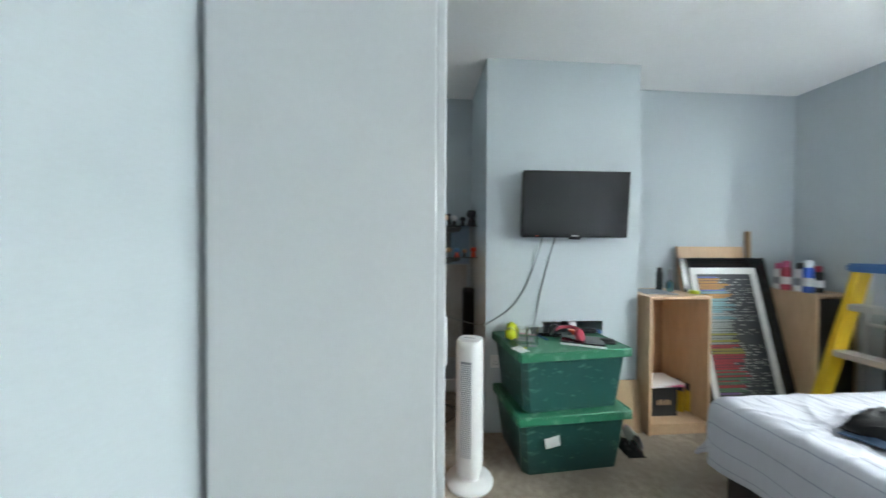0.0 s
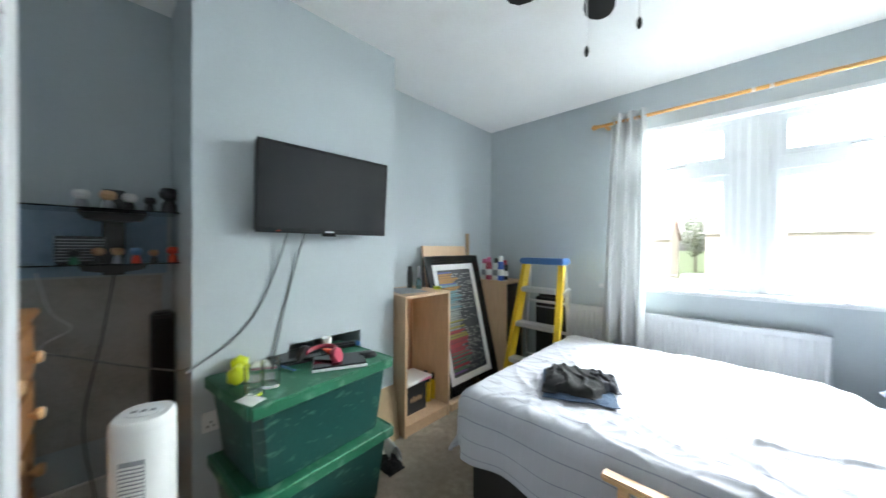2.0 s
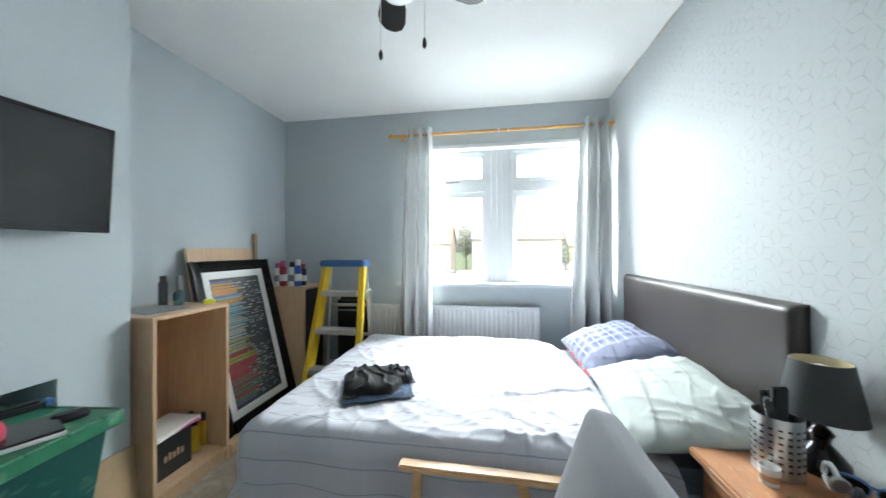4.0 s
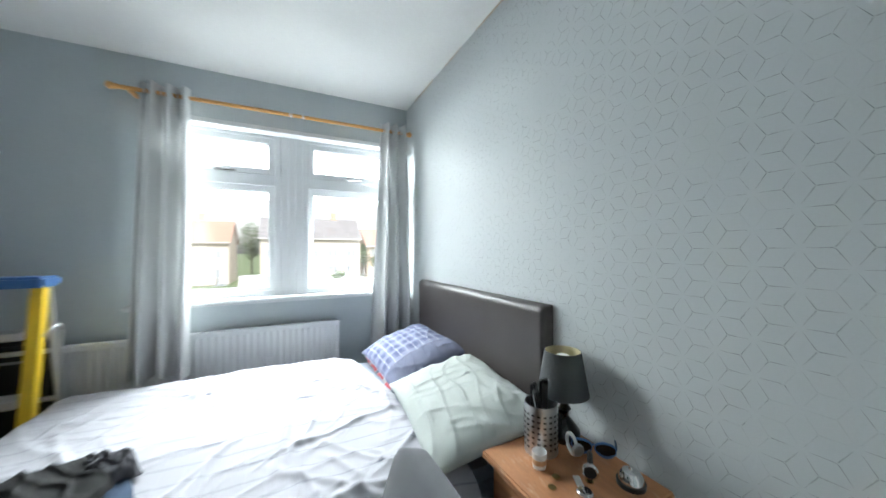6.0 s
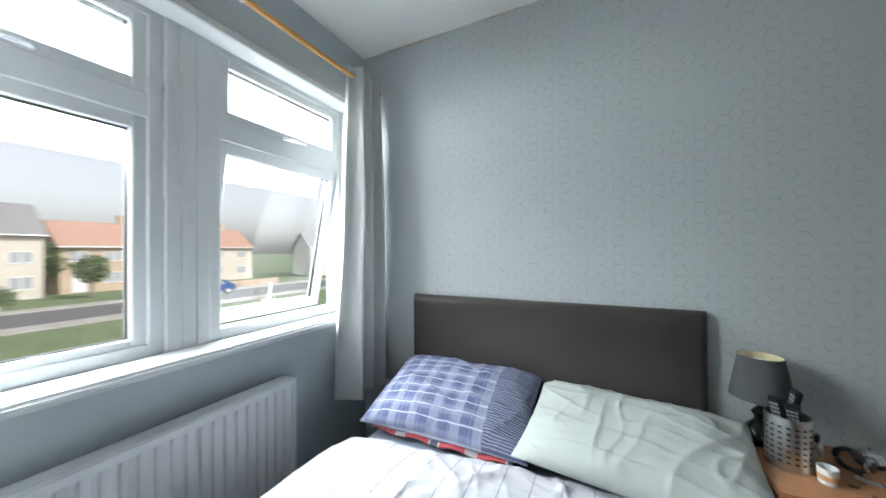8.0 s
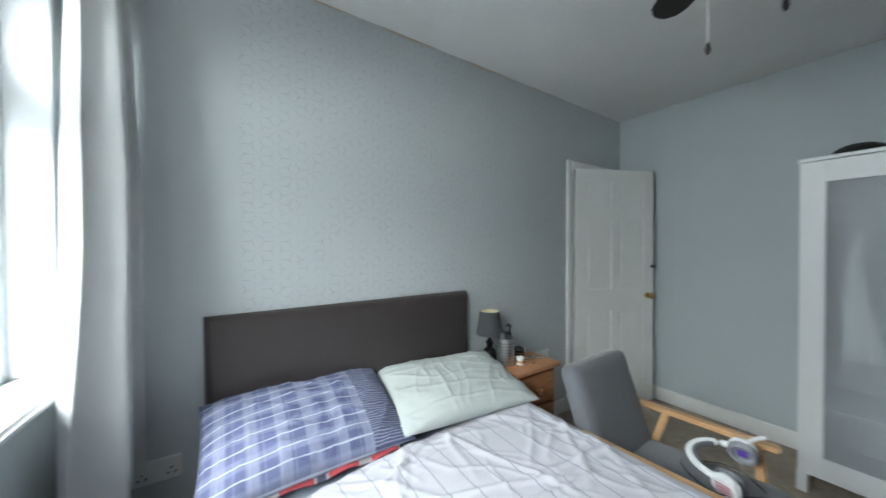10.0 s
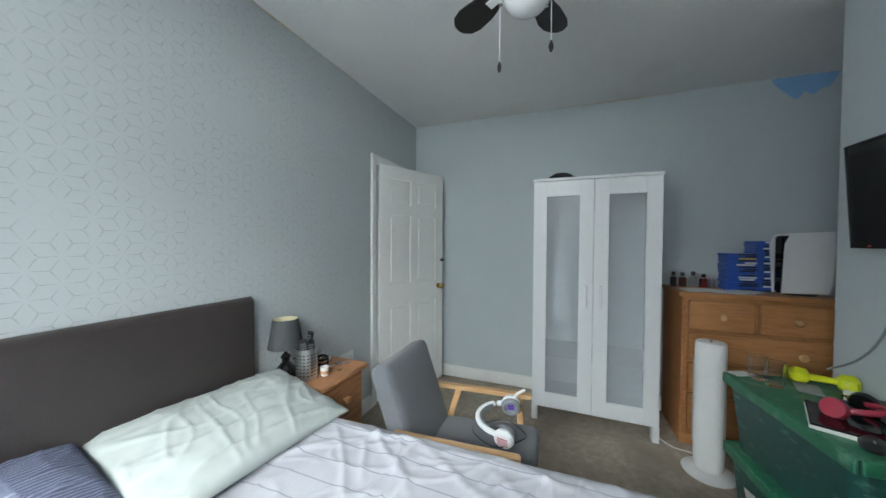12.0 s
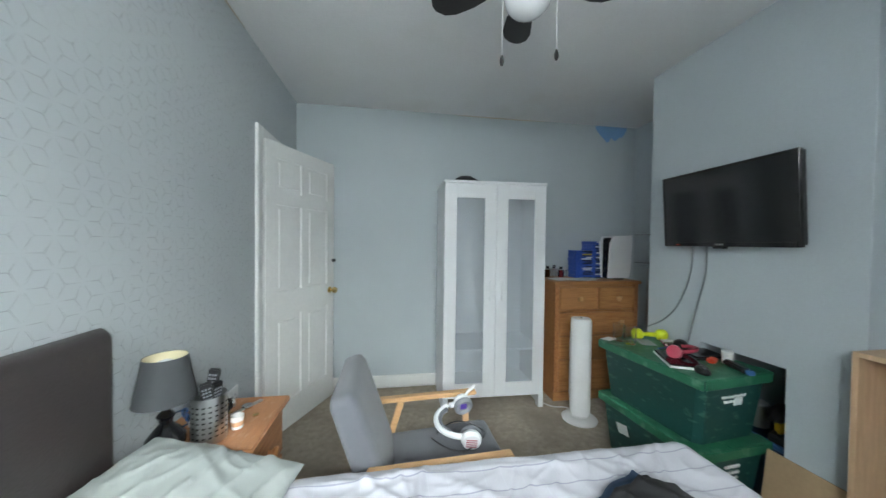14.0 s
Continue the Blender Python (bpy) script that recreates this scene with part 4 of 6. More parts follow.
television()
for k, c in enumerate(([(0.37, 1.25, 1.33), (0.338, 1.21, 1.15), (0.332, 1.13, 0.95), (0.332, 1.02, 0.82), (0.332, 0.86, 0.72)], [(0.37, 1.335, 1.33), (0.335, 1.30, 1.15), (0.332, 1.25, 0.95), (0.336, 1.22, 0.80), (0.336, 1.20, 0.71)])):
    solid("cable", tube(bmesh.new(), curve_pts(c), 0.0045, 7), M_CABLE, I, "grey cable hanging down the wall from the television", "cable", "television cables")

# ---- storage crates ----
def crate(m, label, marked):
    """Attached-lid crate: tapered tub, rim, two interlocking lid flaps, hinge pins."""
    root = thing("storage_crate", m, label, "storage crate", "stacked green crates")
    l, w, h = 0.665, 0.46, 0.345
    bm = bmesh.new()
    levels = ((0.0, 0.80), (0.02, 0.82), (h - 0.05, 0.94), (h - 0.05, 1.0), (h - 0.015, 1.0), (h - 0.015, 0.95), (0.03, 0.78))
    rings = []
    for z, k in levels:
        hx, hy = w / 2 * (0.15 + 0.85 * k if k < 1 else 1), l / 2 * (0.25 + 0.75 * k if k < 1 else 1)
        c = 0.03
        rings.append([bm.verts.new((x, y, z)) for x, y in ((hx - c, -hy), (hx, -hy + c), (hx, hy - c), (hx - c, hy), (-hx + c, hy), (-hx, hy - c), (-hx, -hy + c), (-hx + c, -hy))])
    for a, b in zip(rings, rings[1:]):
        for q in range(8):
            bm.faces.new((a[q], a[(q + 1) % 8], b[(q + 1) % 8], b[q]))
    bm.faces.new(rings[0][::-1]), bm.faces.new(rings[-1])
    part("tub", bm, M_GREEN, root, smooth=25)
    for s in (-1, 1):
        n = 8
        seam = [((0.018 if q % 2 else -0.018), -l / 2 + 0.01 + (l - 0.02) * q / n) for q in range(n + 1)]
        pts = []
        for q, (x, y) in enumerate(seam):
            if q:
                pts.append((seam[q - 1][0], y))
            pts.append((x, y))
        gap = 0.002
        outline = [(x + s * gap, y) for x, y in pts] + [(s * w / 2 * 1.0, l / 2 - 0.01), (s * w / 2 * 1.0, -l / 2 + 0.01)]
        bm = prism(bmesh.new(), outline, 0.007, Matrix.Translation((0, 0, h - 0.015)))
        flap = part("lid_flap", bm, M_LID, root, "scuffed bright green lid flap", smooth=0)
        bm = B(s * w / 2 - 0.006, -l / 2, h - 0.055, s * w / 2 + 0.006, l / 2, h - 0.006, bevel=0.004)
        part("lid_rim", bm, M_LID, root)
        for q in range(7):
            y = -l / 2 + 0.05 + q * 0.094
            part("hinge", B(s * w / 2 - 0.012, y - 0.02, h - 0.017, s * w / 2 + 0.009, y + 0.02, h - 0.004, bevel=0.004), M_LID, root)
    for s in (-1, 1):
        part("end_rim", B(-w / 2 + 0.012, s * l / 2 - 0.006, h - 0.055, w / 2 - 0.012, s * l / 2 + 0.006, h - 0.006, bevel=0.004), M_LID, root)
    tilt = Matrix.Translation((0, l / 2 * 0.925 + 0.001, 0.20)) @ Matrix.Rotation(radians(-9), 4, "X")
    if marked:
        rnd = random.Random(5)
        for r, z in enumerate((0.030, 0.004)):
            x = -0.085 + 0.02 * r
            while x < 0.075 - 0.03 * r:
                ww = rnd.uniform(0.003, 0.010)
                part("lettering_bar", B(-x - ww, -0.002, z, -x, 0.003, z + rnd.uniform(0.008, 0.013), m=tilt), M_PAPERW, root, smooth=0)
                x += ww + rnd.uniform(0.003, 0.008)
        part("torn_label", B(-0.05, 0.0, -0.012, 0.0, 0.005, 0.026, m=tilt), M_PAPERW, root, "torn white label", smooth=0)
    else:
        part("label_sticker", B(0, 0, 0, 0.001, 0.085, 0.062, m=Matrix.Translation((w / 2 * 0.93, -0.17, 0.15)) @ Matrix.Rotation(radians(7), 4, "Y") @ Matrix.Rotation(radians(12), 4, "X")), M_PAPERW, root, "white paper label")
        rnd = random.Random(9)
        for r, z in enumerate((0.035, 0.0, -0.03)):
            x = -0.05
            while x < 0.05:
                ww = rnd.uniform(0.006, 0.018)
                part("lettering_bar", B(-x - ww, -0.002, z, -x, 0.004, z + 0.012, m=tilt), M_PAPERW, root, smooth=0)
                x += ww + 0.006
    return root


crate(pose(0.514, 1.285, 0.0, 0, 0, 4), "dark green lidded storage crate on the carpet", False)
crate(pose(0.514, 1.281, 0.347, 0, 0, 6), "dark green lidded storage crate stacked on another", True)

# ---- ceiling fan ----
def ceiling_fan():
    root = thing("ceiling_fan", pose(1.665, 1.79, H), "dark-bladed ceiling fan with an opal globe light", "ceiling fan")
    part("canopy", lathe(bmesh.new(), [(0, 0), (0.065, 0), (0.062, -0.03), (0.035, -0.05), (0, -0.05)], 28), M_WHITE, root)
    part("motor", lathe(bmesh.new(), [(0, -0.05), (0.05, -0.052), (0.095, -0.075), (0.105, -0.12), (0.10, -0.17), (0.08, -0.185), (0.055, -0.195), (0, -0.195)], 32), M_WHITE, root)
    part("globe", lathe(bmesh.new(), [(0, -0.362), (0.03, -0.358), (0.058, -0.345), (0.078, -0.322), (0.086, -0.292), (0.082, -0.258), (0.066, -0.228), (0.052, -0.214), (0.052, -0.196), (0, -0.196)], 32), M_GLOBE, root, "white opal glass globe")
    outline = [(0.15, -0.035), (0.22, -0.055), (0.30, -0.062), (0.345, -0.052), (0.372, -0.025), (0.378, 0.0), (0.372, 0.025), (0.345, 0.052), (0.30, 0.062), (0.22, 0.055), (0.15, 0.035)]
    for k in range(5):
        a = Matrix.Rotation(radians(-104 + 72 * k), 4, "Z") @ Matrix.Translation((0, 0, -0.225)) @ Matrix.Rotation(radians(11), 4, "X")
        b = part("blade", prism(bmesh.new(), outline, 0.006, a), M_BLADE, root, "dark brown fan blade", smooth=0)
        bm = B(0.085, -0.018, -0.005, 0.19, 0.018, -0.001, bevel=0.002, m=a)
        for p, q in ((0.165, -0.01), (0.165, 0.01), (0.18, 0)):
            lathe(bm, [(0, -0.008), (0.004, -0.007), (0.005, -0.004)], 8, a @ Matrix.Translation((p, q, 0)))
        part("blade_arm", bm, M_WHITE, b)
    for dx, dy, z in ((0.095, 0.003, -0.545), (-0.084, 0.055, -0.537)):
        part("pull_cord", tube(bmesh.new(), [(dx, dy, -0.20), (dx, dy, z + 0.03)], 0.0014, 6), M_WPLAST, root, "thin white pull cord")
        part("cord_weight", lathe(bmesh.new(), [(0, -0.026), (0.004, -0.024), (0.008, -0.012), (0.007, 0.0), (0.003, 0.012), (0, 0.014)], 12, Matrix.Translation((dx, dy, z + 0.02))), M_BLADE, root, "dark wooden cord weight")


ceiling_fan()

# ---- tower fan ----
def tower_fan():
    root = thing("tower_fan", pose(0.737, 0.71, 0, 0, 0, -25), "white plastic tower fan standing on the carpet", "tower fan")
    part("base", lathe(bmesh.new(), [(0, 0), (0.125, 0), (0.128, 0.008), (0.11, 0.022), (0.06, 0.03), (0.05, 0.05), (0, 0.05)], 36), M_WPLAST, root)
    n = 40
    def ring(z, k):
        return [((0.072 * k) * math.copysign(abs(math.cos(a)) ** 0.7, math.cos(a)), (0.068 * k) * math.copysign(abs(math.sin(a)) ** 0.7, math.sin(a)), z) for a in np.linspace(0, 2 * math.pi, n + 1)[:-1]]
    bm = bmesh.new()
    rings = [[bm.verts.new(p) for p in ring(z, k)] for z, k in ((0.045, 0.86), (0.06, 0.95), (0.10, 1.0), (0.735, 1.0), (0.755, 0.97), (0.762, 0.90))]
    for a, b in zip(rings, rings[1:]):
        for q in range(n):
            bm.faces.new((a[q], a[(q + 1) % n], b[(q + 1) % n], b[q]))
    bm.faces.new(rings[0][::-1]), bm.faces.new(rings[-1])
    part("body", bm, M_WPLAST, root, smooth=40)
    for k in range(46):
        z = 0.17 + k * 0.0105
        part("grille_slat", B(0.071, -0.026, z, 0.0755, 0.026, z + 0.0045), M_WPLAST, root, smooth=0)
    # no recess is cut: a grey strip paints the shade between the slats
    part("grille_shade_strip", B(0.066, -0.028, 0.165, 0.0725, 0.028, 0.66), M_GREYPL, root, "grey strip painting the shade between the grille slats", smooth=0)
    part("control_panel", prism(bmesh.new(), [(0.035 * math.cos(a), 0.045 * math.sin(a)) for a in np.linspace(0, 2 * math.pi, 20)[:-1]], 0.003, Matrix.Translation((0, 0, 0.7615))), M_WHITE, root)
    for k in range(3):
        part("button", B(-0.006, -0.03 + 0.022 * k, 0.764, 0.006, -0.018 + 0.022 * k, 0.767, bevel=0.001), M_GREYPL, root)


tower_fan()
solid("power_lead", tube(bmesh.new(), curve_pts([(0.70, 0.62, 0.006), (0.76, 0.55, 0.006), (0.86, 0.52, 0.006), (0.93, 0.42, 0.006)]), 0.0035, 6), M_WPLAST, I, "white power lead on the carpet", "power lead")

# ---- on the chest of drawers ----
CZ = 1.0055
def bottle(x, y, z, h, r, glass, cap, label, sq=False):
    root = thing("scent_bottle", pose(x, y, z, 0, 0, 12), label, "bottle", "bottles on the chest")
    if sq:
        part("body", B(-r, -r * 0.6, 0, r, r * 0.6, h * 0.68, bevel=0.004, seg=2), glass, root)
    else:
        part("body", lathe(bmesh.new(), [(0, 0), (r, 0), (r, h * 0.6), (r * 0.5, h * 0.68), (0, h * 0.68)], 18), glass, root)
    part("neck", lathe(bmesh.new(), [(0, h * 0.68), (r * 0.4, h * 0.68), (r * 0.4, h * 0.74), (0, h * 0.74)], 14), M_STEEL, root)
    part("cap", lathe(bmesh.new(), [(0, h * 0.74), (r * 0.62, h * 0.74), (r * 0.62, h * 0.98), (r * 0.5, h), (0, h)], 16), cap, root)


M_REDGL = clear("red_glass", (0.7, 0.08, 0.08), 0.03)
M_AMBER = mat("amber_black_glass", (0.05, 0.018, 0.008), 0.1, var=0.2, bump=0)
for a in ((0.765, 0.12, 0.11, 0.020, M_BLACK, M_BLACK, "small black scent bottle on the chest", False),
          (0.705, 0.11, 0.105, 0.022, M_AMBER, M_BLACK, "dark amber scent bottle with a black cap", True),
          (0.645, 0.12, 0.115, 0.022, M_TUBE, M_BLACK, "clear glass scent bottle with a black cap", False),
          (0.585, 0.13, 0.10, 0.022, M_REDGL, M_BLKGLOSS, "red glass scent bottle with a black cap", True),
          (0.535, 0.12, 0.095, 0.018, M_TUBE, M_STEEL, "clear glass scent bottle with a steel cap", True)):
    bottle(a[0], a[1], CZ, *a[2:6], a[6], a[7])
rnd = random.Random(3)
cols = [M_BLACK, M_BLACK, M_PAPERW, M_BLACK, M_PAPERW, M_BLUECASE, M_BLACK]
z = CZ
for k in range(18):
    root = thing("game_case", pose(0.40 + rnd.uniform(-0.006, 0.006), 0.15 + rnd.uniform(-0.006, 0.006), z, 0, 0, rnd.uniform(-3, 3)), "blue plastic game case in a tall stack", "game case", "stacked game cases")
    part("case", B(-0.085, -0.067, 0, 0.085, 0.067, 0.0138, bevel=0.002), M_BLUECASE, root)
    part("spine_label", B(-0.081, 0.0665, 0.0018, 0.022 - 0.03 * (k % 3 == 1), 0.0685, 0.0120), cols[(k * 5) % 7] if k != 15 else M_YELLOW, root, smooth=0)
    z += 0.0141
z = CZ
for k in range(24):
    root = thing("game_case", pose(0.262 + rnd.uniform(-0.004, 0.004), 0.14 + rnd.uniform(-0.005, 0.005), z, 0, 0, 90 + rnd.uniform(-3, 3)), "blue plastic game case in a second stack", "game case", "stacked game cases")
    part("case", B(-0.085, -0.067, 0, 0.085, 0.067, 0.0138, bevel=0.002), M_BLUECASE, root)
    part("spine_label", B(-0.0868, -0.03, 0.0018, -0.0845, 0.063, 0.0120), cols[(k * 3) % 7], root, smooth=0)
    part("spine_label", B(0.0845, -0.03, 0.0018, 0.0868, 0.063, 0.0120), cols[(k * 4 + 1) % 7], root, smooth=0)
    z += 0.0141
root = thing("game_console", pose(0.140, 0.285, CZ, 0, 0, 100), "white and black upright game console", "game console")
part("stand", lathe(bmesh.new(), [(0, 0), (0.075, 0), (0.07, 0.012), (0, 0.012)], 24), M_BLACK, root)
part("core", B(-0.032, -0.122, 0.012, 0.032, 0.115, 0.372, bevel=0.008, seg=2), M_BLKGLOSS, root)
for s in (-1, 1):
    out = [(-0.125, 0.0), (0.12, 0.0), (0.13, 0.06), (0.128, 0.30), (0.122, 0.385), (-0.10, 0.375), (-0.128, 0.31)]
    m = Matrix.Translation((s * 0.030, 0, 0.012)) @ Matrix.Rotation(radians(s * 4), 4, "Y") @ Matrix(((0, 0, 1, 0), (1, 0, 0, 0), (0, 1, 0, 0), (0, 0, 0, 1)))
    part("side_plate", prism(bmesh.new(), out, 0.012 * s, m, 0.002), M_WHITE, root, "curved white side plate")
for x, y, r in ((0.66, 0.30, 12), (0.50, 0.34, -20), (0.44, 0.31, 30)):
    bm = sheet(8, 8, lambda u, v: ((u - 0.5) * 0.21, (v - 0.5) * 0.14, 0.003 + 0.004 * math.sin(u * 3 + v * 2)), 0.001)
    solid("paper_sheet", bm, M_PAPERW, pose(x, y, CZ + 0.001, 0, 0, r), "loose white paper on the chest of drawers", "paper", "papers on the chest")

# ---- shelf unit in the alcove ----
root = thing("wall_shelf", pose(XA, 0.66, 0), "black wall shelf with two dark glass tiers", "shelf")
part("spine", B(0.0, -0.04, 1.10, 0.03, 0.04, 1.52, bevel=0.004), M_BLACK, root)
M_SMOKE = clear("smoked_glass", (0.16, 0.18, 0.20), 0.02)
for z in (1.16, 1.40):
    part("glass_tier", B(0.02, -0.27, z, 0.31, 0.24, z + 0.006, bevel=0.002), M_SMOKE, root, "smoked glass tier")
    bm = prism(bmesh.new(), [(-0.12, 0.0), (-0.10, -0.03), (-0.04, -0.04), (0.04, -0.04), (0.10, -0.03), (0.12, 0.0)], 0.10, Matrix.Translation((0.03, 0, z - 0.001)) @ Matrix(((0, 0, 1, 0), (1, 0, 0, 0), (0, 1, 0, 0), (0, 0, 0, 1))))
    part("support", bm, M_BLACK, root, "curved black shelf support")
def figurine(x, y, z, h, a, b):
    bm = lathe(bmesh.new(), [(0, 0), (h * 0.26, 0), (h * 0.22, h * 0.35), (h * 0.14, h * 0.5), (h * 0.28, h * 0.6), (h * 0.32, h * 0.78), (h * 0.24, h * 0.96), (0, h)], 12)
    for f in bm.faces:
        if f.calc_center_median().z > h * 0.52:
            f.material_index = 1
    solid("figurine", bm, [a, b], pose(x, y, z), "small big-headed vinyl figurine on the alcove shelf", "figurine", "figurines on the shelf")


for k, (y, h, a, b) in enumerate(((-0.10, 0.085, M_GREYPL, M_PAPERW), (-0.02, 0.09, M_GREYPL, M_PEACH), (0.05, 0.085, M_BLACK, M_PAPERW), (0.12, 0.075, M_BLACK, M_BLACK), (0.19, 0.13, M_BLACK, M_BLACK))):
    figurine(XA + 0.18, 0.66 + y, 1.4065, h, a, b)
for k, (y, h, a, b) in enumerate(((-0.12, 0.06, M_LID, M_BLACK), (-0.05, 0.07, M_BLACK, M_PEACH), (0.01, 0.07, M_GREYPL, M_PEACH), (0.07, 0.07, M_ORANGE, M_SKYBLUE), (0.13, 0.06, M_BLACK, M_PEACH), (0.20, 0.075, M_ORANGE, M_ORANGE))):
    figurine(XA + 0.22, 0.66 + y, 1.1665, h, a, b)
root = thing("set_top_box", pose(XA + 0.11, 0.53, 1.1665), "small black ridged set-top box", "set-top box")
part("body", B(-0.06, -0.05, 0, 0.06, 0.10, 0.12, bevel=0.005), M_BLACK, root)
for k in range(8):
    part("ridge", B(0.06, -0.045, 0.01 + k * 0.013, 0.063, 0.095, 0.016 + k * 0.013), M_GREYPL, root, smooth=0)
root = thing("sound_bar", pose(-0.10, 0.825, 0), "black sound bar stood on end in the alcove", "sound bar")
part("body", B(-0.045, -0.045, 0.0, 0.045, 0.045, 0.92, bevel=0.012, seg=3), M_BLACK, root)
part("cloth_front", B(0.0452, -0.036, 0.03, 0.0475, 0.036, 0.89), M_BLACKCLOTH, root, smooth=0)
for c, mt in (([(XA + 0.01, 0.42, 1.12), (XA + 0.03, 0.46, 0.95), (XA + 0.02, 0.52, 0.86), (XA + 0.02, 0.44, 0.80), (XA + 0.02, 0.40, 0.70)], M_WPLAST),
              ([(XA + 0.02, 0.66, 1.10), (XA + 0.02, 0.62, 0.80), (XA + 0.04, 0.56, 0.40), (XA + 0.06, 0.60, 0.02)], M_BLACK),
              ([(XA + 0.02, 0.40, 0.78), (XA + 0.05, 0.55, 0.72), (XA + 0.10, 0.70, 0.66), (0.20, 0.84, 0.70), (0.33, 0.875, 0.74)], M_CABLE),
              ([(-0.10, 0.60, 0.008), (0.05, 0.72, 0.008), (0.20, 0.62, 0.008), (0.10, 0.55, 0.008), (-0.05, 0.66, 0.010), (0.12, 0.78, 0.008), (0.30, 0.72, 0.008)], M_BLACK)):
    solid("cable", tube(bmesh.new(), curve_pts(c, 14), 0.0035, 6), mt, I, "loose cable trailing in the alcove", "cable", "alcove cables")
struct("paint_patch", B(XA, 0.35, 1.10, XA + 0.003, 0.86, 1.42), M_OLDBLUE, "unpainted light blue stretch of wall behind the shelf", "wall paint")
struct("bare_wall_patch", B(XA, 0.18, 0.30, XA + 0.003, 0.84, 1.09), M_BARE, "bare grey-brown plaster below the shelf", "wall paint")


def socket(m, label):
    root = thing("wall_socket", m, label, "wall socket", "wall sockets")
    part("plate", B(0, -0.073, -0.043, 0.011, 0.073, 0.043, bevel=0.004, seg=2), M_WPLAST, root)
    for s in (-1, 1):
        part("switch", B(0.011, s * 0.022 - 0.007, 0.012, 0.015, s * 0.022 + 0.007, 0.03, bevel=0.002), M_WPLAST, root)
        for a, b in ((0.0, 0.0), (-0.011, -0.018), (0.011, -0.018)):
            part("pin_hole", B(0.0105, s * 0.042 + a - 0.003, b - 0.004, 0.0115, s * 0.042 + a + 0.003, b + 0.004), M_BLACK, root, smooth=0)


socket(pose(XB, 0.985, 0.485), "white double socket on the chimney breast")
solid("plug", B(0.0, -0.025, -0.025, 0.045, 0.025, 0.025, bevel=0.01, seg=2), M_BLACK, pose(XB + 0.0155, 1.02, 0.475), "black plug in the wall socket", "plug")
socket(pose(W, 3.30, 0.50, 0, 0, 180), "white double socket between bed and curtain")
socket(pose(W, 1.12, 0.50, 0, 0, 180), "white double socket behind the bedside cabinet")

# inside the fireplace
root = thing("storage_box", pose(0.02, 1.48, 0.0), "dark blue lidless box in the fireplace", "box")
bm = B(-0.18, -0.19, 0.0, 0.22, 0.20, 0.01)
for a in ((-0.18, -0.19, 0.22, -0.18), (-0.18, 0.19, 0.22, 0.20), (-0.18, -0.18, -0.17, 0.19), (0.21, -0.18, 0.22, 0.19)):
    box(bm, a[0], a[1], 0.01, a[2], a[3], 0.30)
part("tub", bm, M_NAVYCLOTH, root)
part("rim", B(0.205, -0.2, 0.30, 0.228, 0.21, 0.325, bevel=0.004), M_BLUEPL, root, "pale blue rim")
root = thing("power_drill", pose(0.14, 1.56, 0.33, 0, 0, 20), "black and yellow cordless drill in the box", "power drill")
part("body", lathe(bmesh.new(), [(0, 0), (0.035, 0), (0.038, 0.10), (0.025, 0.14), (0.012, 0.17), (0, 0.17)], 18, Matrix.Translation((0, 0, 0.14)) @ Matrix.Rotation(math.pi / 2, 4, "Y")), M_BLACK, root)
part("grip", B(0.02, -0.018, 0.03, 0.06, 0.018, 0.12, bevel=0.01, seg=2), M_YELLOW, root)
part("battery", B(0.0, -0.035, -0.03, 0.09, 0.035, 0.03, bevel=0.008), M_BLACK, root)
solid("tin", lathe(bmesh.new(), [(0, 0), (0.05, 0), (0.05, 0.12), (0.046, 0.125), (0, 0.125)], 22), M_STEEL, pose(0.12, 1.43, 0.326), "plain steel tin in the fireplace", "tin")

# ---- on top of the crates ----
CT = 0.347 + 0.338
def on_crate(x, y, dz=0.0, rz=0):
    return pose(x, y + 0.03, CT + dz, 0, 0, rz)


root = thing("dumbbell", on_crate(0.44, 0.99, 0.034, 162), "lime yellow vinyl dumbbell lying on the crate", "dumbbell")
part("grip", lathe(bmesh.new(), [(0, -0.05), (0.014, -0.05), (0.015, 0), (0.014, 0.05), (0, 0.05)], 16, Matrix.Rotation(math.pi / 2, 4, "Y")), M_NEON, root)
for s in (-1, 1):
    part("weight", lathe(bmesh.new(), [(0, 0), (0.022, 0.0), (0.036, 0.01), (0.038, 0.045), (0.026, 0.062), (0, 0.066)], 6, Matrix.Translation((s * 0.042, 0, 0)) @ Matrix.Rotation(s * math.pi / 2, 4, "Y")), M_NEON, root, smooth=50)
for x, y in ((0.665, 0.985), (0.635, 1.055)):
    bm = lathe(bmesh.new(), [(0, 0), (0.031, 0), (0.035, 0.11), (0.032, 0.11), (0.028, 0.012), (0, 0.012)], 24)
    solid("tumbler", bm, M_TUBE, on_crate(x, y), "clear glass tumbler on the green crate", "tumbler", "tumblers on the crate")
solid("napkin", sheet(8, 8, lambda u, v: ((u - 0.5) * 0.09, (v - 0.5) * 0.06, 0.004 + 0.008 * abs(fold((u * 3, v * 3, 1)))), 0.002), M_PAPERW, on_crate(0.715, 0.96, 0.001, 20), "crumpled white paper scrap on the crate", "paper")
solid("notebook", B(-0.06, -0.04, 0, 0.06, 0.04, 0.006, bevel=0.001), M_GREYPL, on_crate(0.52, 1.05, 0.0005, 70), "thin grey notebook on the crate", "notebook")
root = thing("game_box", on_crate(0.40, 1.115, 0.0005, 60), "white and red card box on the crate", "box")
